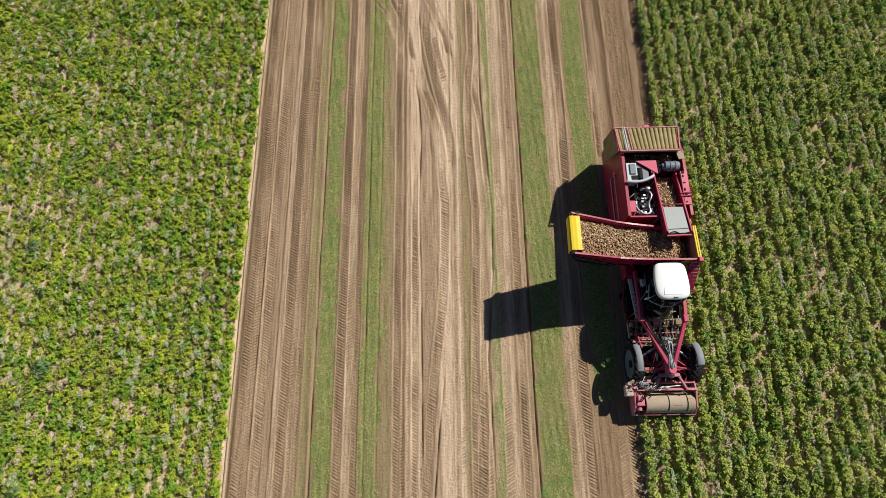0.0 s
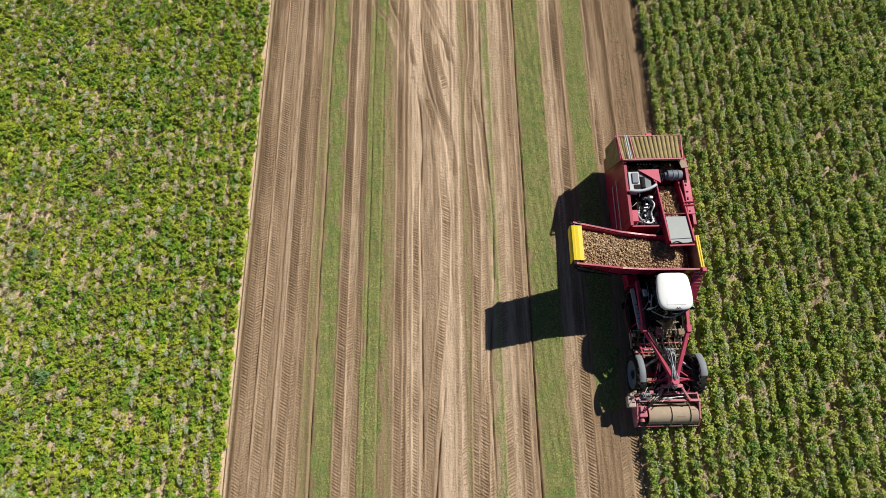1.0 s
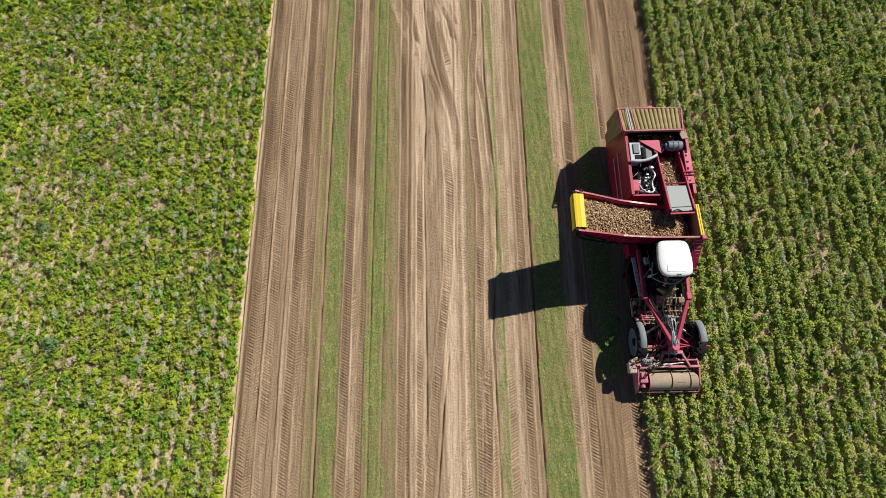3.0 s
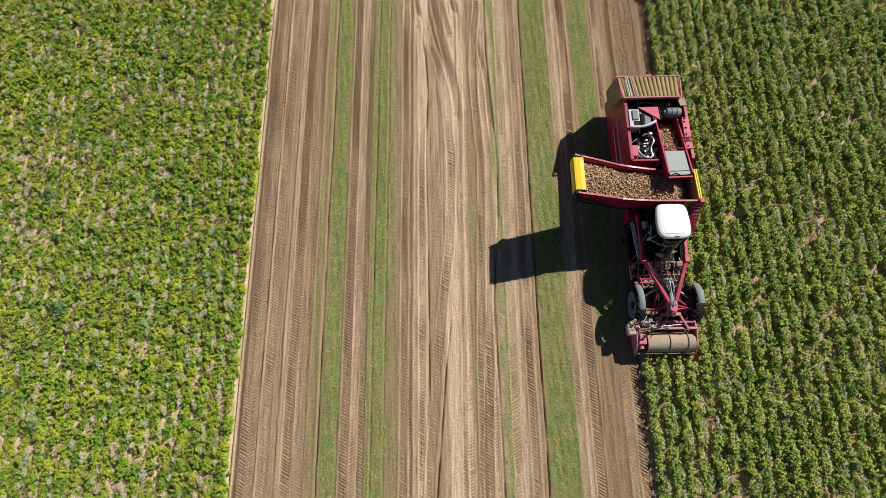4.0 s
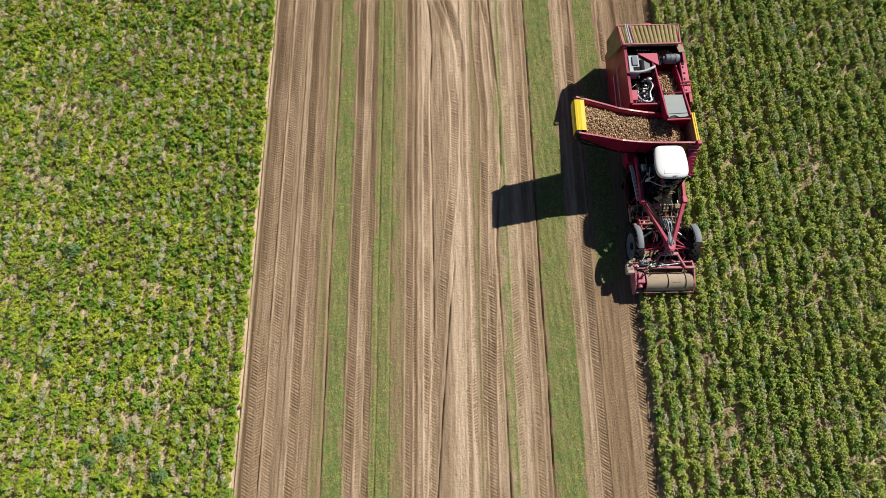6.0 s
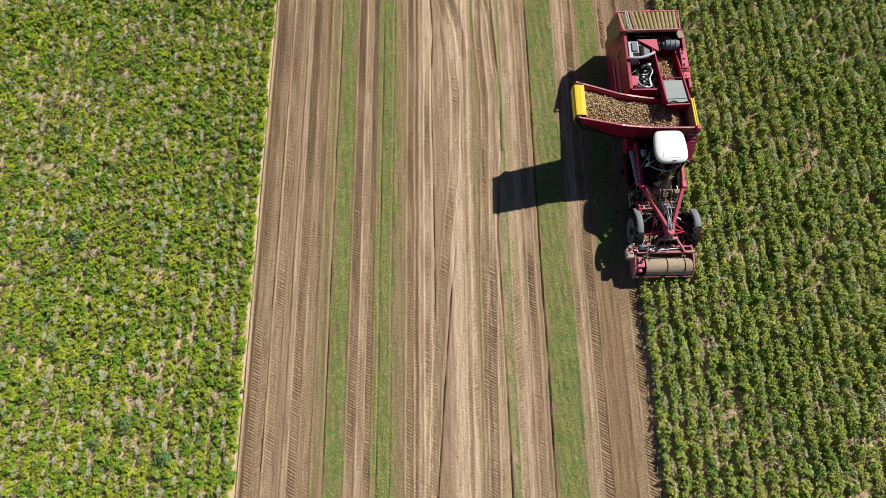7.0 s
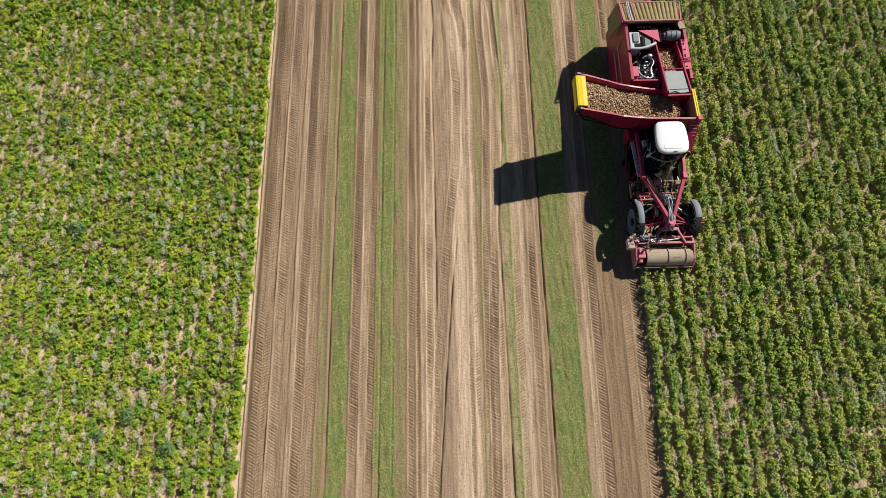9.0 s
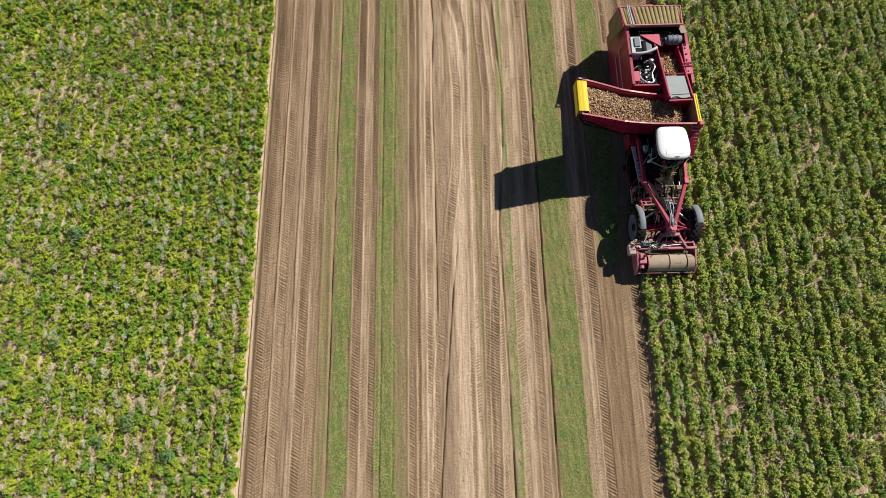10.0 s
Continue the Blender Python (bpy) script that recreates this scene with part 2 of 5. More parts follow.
def plan(x, y):
    """Height, haulm, pale, damp of the ground at arrays x, y."""
    h = 0.012 * wave(x, y, 6, 2.5, 3) + 0.02 * wave(x, y, 0.5, 0.4, 4)
    green, pale, damp, worn = 0 * x, 0 * x, 0 * x, 0 * x
    wob = 0.05 * wave(x * 0, y, 0, 0.5, 5) + 0.02 * wave(x, y, 3, 3, 6)
    for g, d in GROOVES:
        broken = np.clip(0.75 + 0.6 * wave(0 * x + g, y, 1.0, 3.0, 40 + int(-10 * g)), 0.25, 1.2)
        off = x + wob * 0.4 - g
        h = h - 1.9 * d * broken * np.exp(-(off / 0.028) ** 2) + 0.25 * d * np.exp(-((off + 0.13) / 0.06) ** 2)
    for points, d in CURVED_GROOVES:
        lo, hi = min(points)[0], max(points)[0]
        broken = np.clip(0.8 + 0.5 * wave(0 * x, y, 1.0, 3.0, 70 + int(100 * d)), 0.3, 1.2)
        h = h - 2.0 * d * broken * np.exp(-((x - line_x(points, y)) / 0.03) ** 2) * band(y, lo, hi, 0.8)
    for edge, width, d, slant, lo, hi in LUGS:
        c = line_x(edge, y)
        on = band(y, lo, hi, 0.6)
        tread = band(x, c - 0.01, c + width + 0.01, 0.07) * on
        d = d if slant < 0 else 1.3 * d
        h = h - 0.45 * d * tread + 0.55 * d * on * (np.exp(-((x - c + 0.05) / 0.045) ** 2) + np.exp(-((x - c - width - 0.05) / 0.045) ** 2))
        pale = np.maximum(pale, (0.3 if isinstance(edge, float) else 0.55) * tread)
        worn = np.maximum(worn, tread)
    for a, b, v in HAULM:
        edge = 0.14 * wave(0 * x + a, y, 1.0, 2.4, 15 + int(-10 * a)) + 0.09 * wave(x, y, 5, 6, 16)
        green = np.maximum(green, v * band(x + edge, a + 0.02, b - 0.02, 0.3))
    green = green * (1 - 0.55 * worn)
    for points, half in SMEARS:
        c = line_x(points, y)
        pale = np.maximum(pale, band(x + wob, c - half, c + half, 0.14) * band(y, min(points)[0], max(points)[0], 0.8))
    for a, b, v in PALE:
        pale = np.maximum(pale, v * band(x + wob, a, b, 0.2))
    for a, b, v in DAMP:
        damp = np.maximum(damp, v * band(x, a, b, 0.1))
    h = h + 0.022 * green * wave(x, y, 16, 7, 17)
    # the lane of the machine: dug behind it, still standing in front of it
    behind = np.clip((y + 4.9 + 6 * wob) / 0.5, 0, 1)
    lane = band(x + wob, -2.62, -1.62)
    green = np.maximum(green, 0.95 * lane * behind)
    damp = np.maximum(damp, 0.4 * band(x, -2.9, -1.84) * (1 - behind))
    for gx, gd in ((-2.62, 0.014), (-2.3, 0.012), (-2.05, 0.018), (-1.78, 0.012)):
        h = h - gd * np.exp(-((x + 0.25 * wob - gx) / 0.07) ** 2) * (1 - behind)
    dug = np.clip((y + 2.0) / 0.8, 0, 1) * band(x, -0.6, 0.8, 0.15)
    damp = np.maximum(damp, 0.5 * dug)
    h = h - 0.03 * dug
    # ridges under the crop
    east = np.where(y < HEAD_Y, x > -1.02, x > 1.4)
    ridge = 0.065 * np.cos((x - EAST_ROW) / ROW * 2 * np.pi) - 0.02
    h = np.where(east, ridge + h, h)
    west = x < WEST_EDGE + 0.3
    h = np.where(west, 0.065 * np.cos((x - WEST_EDGE) / ROW * 2 * np.pi) - 0.02 + h, h)
    pale = np.where(west, 0.95 + 0.2 * wave(x, y, 2, 1.2, 8), np.where(east, 0.6 + 0.3 * wave(x, y, 2, 1.2, 8), pale))
    far = np.clip((np.maximum(np.abs(x + 9), np.abs(y)) - 46) / 14, 0, 1)
    green = np.where(west | east, np.maximum(green, far), green)
    return h * (1 - 0.8 * far), green, np.clip(pale, 0, 1), damp


def smooth_steps(inner, outer, n):
    return [inner + (outer - inner) * (k / n) ** 3 for k in range(1, n + 1)]


def mesh_from_arrays(name, verts, faces, material, smooth=False):
    """A mesh of quads from arrays."""
    me = bpy.data.meshes.new(name)
    n, k = len(faces), faces.shape[1]
    me.vertices.add(len(verts))
    me.vertices.foreach_set("co", np.asarray(verts, np.float32).ravel())
    me.loops.add(n * k)
    me.loops.foreach_set("vertex_index", np.asarray(faces, np.int32).ravel())
    me.polygons.add(n)
    me.polygons.foreach_set("loop_start", np.arange(0, n * k, k, dtype=np.int32))
    me.polygons.foreach_set("use_smooth", np.full(n, smooth))
    me.update(calc_edges=True)
    me.materials.append(material)
    return me


def build_ground():
    xs = sorted([-a for a in smooth_steps(37, 2600, 16)]) + list(np.arange(-37, -18.9, 0.15)) + list(np.arange(-18.9, 2.2, 0.034)) + list(np.arange(2.2, 18, 0.15)) + smooth_steps(18, 2600, 16)
    ys = sorted([-a for a in smooth_steps(22, 2600, 16)]) + list(np.arange(-22, 24, 0.18)) + smooth_steps(24, 2600, 16)
    X, Y = np.meshgrid(xs, ys)
    h, green, pale, damp = plan(X, Y)
    v = np.stack([X, Y, h], -1).reshape(-1, 3)
    i = np.arange(len(ys) * len(xs)).reshape(len(ys), len(xs))
    f = np.stack([i[:-1, :-1], i[:-1, 1:], i[1:, 1:], i[1:, :-1]], -1).reshape(-1, 4)
    me = mesh_from_arrays("ground", v, f, SOIL, True)
    for key, value in (("litter", green), ("pale", pale), ("damp", damp)):
        me.attributes.new(key, "FLOAT", "POINT").data.foreach_set("value", np.asarray(value, np.float32).ravel())
    return tagged(new("ground", me), "brown sandy potato field with wheel tracks and haulm strips", "ground", kind="structure")


build_ground()


# ---- wheel marks: ridges of soil left by the tyre lugs ----
def lug_ridges(seed, spacing=0.128):
    """Crumbly ridges between the prints of the tyre lugs, each a bent wedge over three sections."""
    g = np.random.default_rng(seed)
    verts, faces, first = [], [], 0
    for edge, width, height, slant, y0, y1 in LUGS:
        y = np.arange(y0, min(y1, 19.5), spacing)
        y = y + g.normal(0, 0.012, len(y)) + g.uniform(0, spacing)
        wear = np.clip(0.85 + 0.35 * wave(0 * y, y, 0, 1.1, int(g.integers(1e6))), 0.4, 1.15) * g.uniform(0.7, 1.15, len(y))
        y, wear = y[wear > 0.18], wear[wear > 0.18]
        n = len(y)
        t = spacing * 0.47 * g.uniform(0.85, 1.1, n)
        corners = []
        for k, across in enumerate((0.0, 0.5, 1.0)):
            px = line_x(edge, y) + width * across + g.normal(0, 0.01, n)
            py = y + slant * 0.55 * width * (across - 0.5) + g.normal(0, 0.005, n)
            top = height * (0.8 if slant < 0 else 1.5) * wear * (1.0 if k == 1 else 0.85) * g.uniform(0.8, 1.12, n) - 0.012
            for dy, z in ((-t, 0 * y - 0.06), (-t * 0.55, top), (t * 0.3, top - 0.002), (t, 0 * y - 0.06)):
                corners.append(np.stack([px, py + dy, z], -1))
        verts.append(np.stack(corners, 1).reshape(-1, 3))
        idx = first + 12 * np.arange(n)[:, None]
        for q in ((0, 1, 5, 4), (1, 2, 6, 5), (2, 3, 7, 6), (4, 5, 9, 8), (5, 6, 10, 9), (6, 7, 11, 10), (0, 3, 2, 1), (8, 9, 10, 11)):
            faces.append(idx + np.array(q))
        first += 12 * n
    return np.concatenate(verts), np.concatenate(faces)


v, f = lug_ridges(11)
tagged(new("wheel_track", mesh_from_arrays("wheel_track", v, f, SOIL)), "chevron tyre lug marks pressed into dry brown soil", "wheel track", kind="stuff")


# ---- the potato crop ----
def leaves(centres, normals, sizes, g, fold=0.35, long=1.5):
    """Folded diamond leaves: one bent quad each."""
    n = len(centres)
    normals = normals / np.linalg.norm(normals, axis=1, keepdims=True)
    r = g.normal(0, 1, (n, 3))
    along = np.cross(normals, r)
    along /= np.linalg.norm(along, axis=1, keepdims=True)
    across = np.cross(normals, along)
    s = sizes[:, None]
    v = np.stack([centres - along * s * long / 2, centres + across * s / 2 + normals * s * fold * 0.5,
                  centres + along * s * long / 2 - normals * s * 0.2, centres - across * s / 2 + normals * s * fold * 0.5], 1)
    return v.reshape(-1, 3), np.arange(n * 4).reshape(n, 4)


def crop(name, rows, y_of_row, per_plant, leaf, material, seed, label, step=0.31, gap=0.06, spread=0.86, edge=None, tall=0.55, bare=0.0, core=0, stems=10):
    g = np.random.default_rng(seed)
    px, py = [], []
    for x in rows:
        for y0, y1 in y_of_row(x):
            y = np.arange(y0, y1, step) + g.uniform(-0.09, 0.09, len(np.arange(y0, y1, step)))
            px.append(np.full(len(y), x) + g.normal(0, 0.035, len(y)))
            py.append(y)
    px, py = np.concatenate(px), np.concatenate(py)
    vigour = 0.86 + 0.2 * wave(px, py, 1.9, 1.6, seed + 1) + 0.1 * wave(px, py, 0.25, 0.2, seed + 2) + g.normal(0, 0.17, len(px))
    if edge is not None:
        vigour = np.where(np.abs(px - edge) < 0.25, vigour * 0.93, vigour)
    patchy = wave(px, py, 3.3, 2.6, seed + 5) + 0.6 * g.normal(0, 0.4, len(px))
    keep = (vigour > 0.32) & (g.random(len(px)) > gap) & (patchy < 1.25 - bare)
    px, py, vigour = px[keep], py[keep], np.clip(vigour[keep], 0.4, 1.2)
    # plants beyond the stretch beside the tracks carry fewer, larger leaves
    thin = np.where(np.abs(px + 9.3) > 20.5 + 0.21 * (py + 15), 0.3, 1.0)
    count = np.maximum((per_plant * vigour * thin).astype(int), 4)
    p = np.repeat(np.arange(len(px)), count)
    n = len(p)
    size = vigour[p]
    # each plant is a mound of leaning stems, each with a tuft of leaves
    s_id = g.integers(0, stems, n)
    lean_a = g.uniform(0, 2 * np.pi, (len(px), stems))
    lean_r = 0.34 * np.sqrt(g.uniform(0, 1, (len(px), stems))) * vigour[:, None] ** 0.7
    top = tall * vigour[:, None] * (1 - 4.6 * lean_r ** 2) * g.uniform(0.62, 1.15, (len(px), stems))
    deep = g.uniform(0, 1, n) ** 2.2
    r = lean_r[p, s_id] * (1 - 0.25 * deep)
    cx = px[p] + np.cos(lean_a[p, s_id]) * r * spread + g.normal(0, 0.034, n)
    cy = py[p] + np.sin(lean_a[p, s_id]) * r + g.normal(0, 0.034, n)
    cz = 0.04 + top[p, s_id] * (1 - 0.55 * deep) + g.normal(0, 0.02, n)
    nrm = np.stack([(cx - px[p]) * 1.9, (cy - py[p]) * 1.9, np.full(n, 0.9)], -1) + g.normal(0, 0.3, (n, 3))
    nrm[:, 2] = np.abs(nrm[:, 2]) + 0.1
    v, f = leaves(np.stack([cx, cy, np.maximum(cz, 0.05)], -1), nrm, leaf * g.uniform(0.6, 1.3, n) * (0.75 + 0.3 * size) * thin[p] ** -0.45, g)
    if core:
        # the thick inner foliage of each plant, below its outer leaves
        m, seg = len(px), 7 if core == 1 else 6
        shape = ((0.03, 0.56), (0.12, 0.5), (0.21, 0.26), (0.24, 0.02)) if core == 1 else ((0.04, 0.8), (0.26, 0.6), (0.38, 0.02))
        rings = []
        for rad, up in shape:
            a = np.arange(seg) / seg * 2 * np.pi + g.uniform(0, 6.28, m)[:, None]
            rr = rad * vigour[:, None] ** 0.7 * g.uniform(0.7, 1.25, (m, seg))
            rings.append(np.stack([px[:, None] + rr * np.cos(a) * spread, py[:, None] + rr * np.sin(a) * (1.0 if core == 1 else 1.55), tall * up * vigour[:, None] * g.uniform(0.62, 1.15, (m, seg))], -1))
        ring_v = np.stack(rings, 1).reshape(-1, 3)
        k = np.arange(seg)
        quads = [np.stack([i * seg + k, (i + 1) * seg + k, (i + 1) * seg + (k + 1) % seg, i * seg + (k + 1) % seg], -1) for i in range(len(shape) - 1)]
        quads = np.concatenate(quads + [np.array([(0, 1, 2, 3), (0, 3, 4, 5)])])
        f = np.concatenate([f, (len(v) + len(rings) * seg * np.arange(m)[:, None, None] + quads[None]).reshape(-1, 4)])
        v = np.concatenate([v, ring_v])
    return tagged(new(name, mesh_from_arrays(name, v, f, material)), label, "potato crop", kind="stuff")


def east_span(lo, hi):
    return lambda x: [(lo, HEAD_Y - 0.2)] if x < 1.4 else [(lo, hi)]


WEST_ROWS = [WEST_EDGE - ROW * k for k in range(28)]
EAST_ROWS = [EAST_ROW + ROW * k for k in range(30)]
crop("potato_crop", WEST_ROWS, lambda x: [(-15.5, 19)], 130, 0.066, LEAF_WEST, 101, "dense yellowing green potato plants in ridged rows", gap=0.03, spread=1.0, tall=0.38, step=0.28, bare=-0.3, core=1)
crop("potato_crop", EAST_ROWS, east_span(-15.5, 19), 128, 0.0625, LEAF_EAST, 202, "dense dark green potato plants in ridged rows", spread=0.74, edge=EAST_ROW, tall=0.62, step=0.29, bare=-0.7, gap=0.012, core=1)

# the same fields go on beyond, thinner
FAR = 52
for rows, spans, mat, seed, label in (
        ([WEST_EDGE - ROW * k for k in range(58)], lambda x: [(-FAR, -15.5), (19, FAR)] if x > WEST_EDGE - ROW * 27.5 else [(-FAR, FAR)], LEAF_WEST, 303, "yellowing green potato rows farther off"),
        ([EAST_ROW + ROW * k for k in range(60)], lambda x: [(-FAR, -15.5)] + ([(19, FAR)] if x > 1.4 else []) if x < EAST_ROW + ROW * 29.5 else [(-FAR, FAR)], LEAF_EAST, 404, "dark green potato rows farther off")):
    crop("distant_crop", rows, spans, 8, 0.23, mat, seed, label, 1.0, gap=0.0, spread=1.05, bare=-1.0, core=2)


# ---- litter, clods and stones ----
def scatter(n, x0, x1, y0, y1, g):
    return g.uniform(x0, x1, n), g.uniform(y0, y1, n)


def litter():
    g = np.random.default_rng(51)
    x, y = scatter(520000, -15.6, -1.4, -15.5, 19, g)
    h, green, pale, damp = plan(x, y)
    clump = 0.75 + 0.5 * wave(x, y, 3, 2, 52)
    keep = g.random(len(x)) < np.where(green > 0.5, green ** 1.8, 0.12 * green) * np.clip(clump, 0.2, 1)
    x, y, h = x[keep], y[keep], h[keep]
    n = len(x)
    nrm = g.normal(0, 0.3, (n, 3))
    nrm[:, 2] = 1
    v, f = leaves(np.stack([x, y, h + np.clip(g.exponential(0.016, n), 0.004, 0.07)], -1), nrm, np.clip(g.lognormal(-4.0, 0.45, n), 0.008, 0.045), g, 0.3, 3.2)
    tagged(new("haulm_litter", mesh_from_arrays("haulm_litter", v, f, LITTER)), "chopped green potato haulm lying in strips", "haulm", kind="stuff")
    slit_w = WEST_EDGE - ROW * (g.integers(0, 27, 34000) + 0.5) + g.normal(0, 0.1, 34000)
    slit_e = EAST_ROW + ROW * (g.integers(0, 29, 34000) + 0.5) + g.normal(0, 0.09, 34000)
    # bleached tufts of dead grass and stalks, mostly in the gaps between rows
    cw, ce = 1300, 700
    tx = np.concatenate([WEST_EDGE - ROW * (g.integers(0, 27, cw) + 0.5) + g.normal(0, 0.12, cw), EAST_ROW + ROW * (g.integers(0, 29, ce) + 0.42) + g.normal(0, 0.04, ce)])
    ty = g.uniform(-15.4, 19, cw + ce)
    ok = (tx < -10) | (tx > 1.45) | (ty < HEAD_Y - 0.6)
    tx, ty = tx[ok], ty[ok]
    per = 48
    big = np.repeat(g.uniform(0.5, 1.25, len(tx)), per)
    a, d = g.uniform(0, 6.28, len(big)), np.sqrt(g.random(len(big))) * big
    c = np.stack([np.repeat(tx, per) + 0.11 * d * np.cos(a), np.repeat(ty, per) + np.repeat(np.where(tx < -10, 0.18, 0.42), per) * d * np.sin(a), np.repeat(np.where(tx < -10, 0.17, 0.16), per) + 0.2 * (1 - d * d / 2) * g.uniform(0.7, 1.1, len(d))], -1)
    nrm = g.normal(0, 0.45, (len(d), 3))
    nrm[:, 2] = 0.9
    v, f = leaves(c, nrm, g.uniform(0.021, 0.05, len(d)), g, 0.2, 3.6)
    tagged(new("dead_grass", mesh_from_arrays("dead_grass", v, f, STRAW)), "bleached tufts of dead grass between the potato rows", "dead grass", kind="stuff")
    x = np.concatenate([g.uniform(-35, -18.95, 60000), g.uniform(-0.9, 16.5, 34000), slit_w, slit_e])
    y = g.uniform(-15.5, 19, len(x))
    ok = ((x < -10) | (x > 1.45) | (y < HEAD_Y - 0.5)) & (g.random(len(x)) < np.clip(0.3 + 0.95 * wave(x, y, 2.6, 2.2, 53), 0.1, 1))
    x, y = np.concatenate([x[ok], g.normal(0.25, 0.35, 220)]), np.concatenate([y[ok], g.uniform(6.3, 20, 220)])
    n = len(x)
    h = plan(x, y)[0]
    nrm = g.normal(0, 0.5, (n, 3))
    nrm[:, 2] = 0.9
    v, f = leaves(np.stack([x, y, h + np.where((np.abs(x) < 1.55) & (y > 0), 0.03, g.uniform(0.02, 0.36, n))], -1), nrm, g.uniform(0.025, 0.06, n), g, 0.3, 2.8)
    tagged(new("dry_haulm", mesh_from_arrays("dry_haulm", v, f, DRY)), "withered brown leaves and stalks between the rows", "dry haulm", kind="stuff")


litter()


def clods():
    g = np.random.default_rng(61)
    x, y = scatter(7000, -18.5, 1.5, -15.5, 19, g)
    lines = np.array([p for p, _ in GROOVES] + [-2.9, -1.6, -9.95, -15.8, -3.1, -1.3])
    gx = g.choice(lines, 5000) + g.normal(0, 0.05, 5000)
    x, y = np.concatenate([x, gx]), np.concatenate([y, g.uniform(-15.5, 19, 5000)])
    x, y = np.concatenate([x, g.normal(0.2, 0.5, 2200)]), np.concatenate([y, g.uniform(6.0, 20, 2200)])
    ok = ((x < -1.05) | (y > -1.5)) & (x < 1.5)
    x, y = x[ok], y[ok]
    n = len(x)
    size = np.clip(g.lognormal(-4.25, 0.45, n), 0.006, 0.036)
    h = plan(x, y)[0]
    octa = np.array([(1, 0, 0), (0, 1, 0), (-1, 0, 0), (0, -1, 0), (0, 0, 0.8), (0, 0, -0.8)], float)
    tri = np.array([(0, 1, 4), (1, 2, 4), (2, 3, 4), (3, 0, 4), (1, 0, 5), (2, 1, 5), (3, 2, 5), (0, 3, 5)])
    v = octa[None] * size[:, None, None] * g.uniform(0.6, 1.35, (n, 6, 3)) + np.stack([x, y, h + size * 0.3], -1)[:, None]
    f = (tri[None] + 6 * np.arange(n)[:, None, None]).reshape(-1, 3)
    tagged(new("soil_clods", mesh_from_arrays("soil_clods", v.reshape(-1, 3), f, SOIL)), "crumbled brown clods of dry soil", "soil clods", kind="stuff")


clods()


def weed(seed):
    """A broad-leaved weed with a rosette of leaves."""
    g = np.random.default_rng(seed)
    n = 110
    a, r = g.uniform(0, 6.28, n), 0.36 * np.sqrt(g.random(n))
    c = np.stack([r * np.cos(a), r * np.sin(a), 0.62 - 0.5 * r + g.normal(0, 0.05, n)], -1)
    nrm = np.stack([np.cos(a) * 0.6, np.sin(a) * 0.6, np.full(n, 0.8)], -1) + g.normal(0, 0.25, (n, 3))
    v, f = leaves(c, nrm, g.uniform(0.06, 0.12, n), g, 0.25, 1.7)
    base = new("weed")
    crown = new("leaf_crown", mesh_from_arrays("leaf_crown", v, f, WEED))
    crown.parent = base
    stem = bmesh.new()
    for k in range(6):
        t = 1.05 * k
        bmesh.ops.create_cone(stem, cap_ends=True, segments=6, radius1=0.012, radius2=0.006, depth=0.5, matrix=Matrix.Rotation(0.5, 4, (math.cos(t), math.sin(t), 0)) @ Matrix.Translation((0, 0, 0.22)))
    me = bpy.data.meshes.new("stem")
    stem.to_mesh(me)
    stem.free()
    me.materials.append(WEED)
    st = new("stem", me)
    st.parent = base
    return base


WEED = leaf_material("weed_leaf", (0.14, 0.24, 0.09), (0.20, 0.31, 0.12), (0.27, 0.36, 0.15), (0.32, 0.40, 0.16), 0.0)
first_weed = tagged(weed(71), "blue-green broad-leaved weed standing among the potato rows", "weed", "weeds in the field")
first_weed.matrix_basis = pose(-26.76, -3.12, 0)
for x, y, a, k in ((-21.44, -12.9, 40, 0.85), (-23.25, -11.55, 100, 0.9), (-26.9, -8.18, 200, 0.8), (-30.75, -3.67, 300, 0.8), (-24.4, -12.3, 20, 0.7), (-28.3, 2.5, 60, 0.8), (1.9, 7.4, 160, 0.9), (8.7, -2.0, 10, 0.6)):
    w = copy_thing(first_weed, pose(x, y, 0, 0, 0, a))
    w.scale = (k, k, k)
for x, y, k in ((-1.75, -2.4, 0.6), (-1.95, -3.1, 0.45)):
    w = copy_thing(first_weed, pose(x, y, 0, 0, 0, 77 * k))
    w.scale = (k, k, k)
    tagged(w, "small green weed tuft growing on the bare soil", group="weed tufts on the soil")


# ---- machine: materials ----
def paint(name, colour, dusty, amount, rough=0.45, dust=(0.42, 0.32, 0.22), spec=0.4):
    n = Nodes(name)
    big, fine = n.noise(1.8, 5, 0.65), n.noise(24, 4, 0.7)
    c = n.mix(n.fade(fine, 0.3, 0.75, 0.0, 0.3), colour, dusty)
    c = n.mix(n.fade(n.math("ADD", n.math("MULTIPLY", big, 0.7), n.math("MULTIPLY", fine, 0.3)), 0.42, 0.7, 0.0, amount), c, dust)
    n.bump(fine, 0.004, 0.3)
    return n.done(c, n.fade(big, 0.3, 0.7, rough, rough + 0.25), spec=spec)


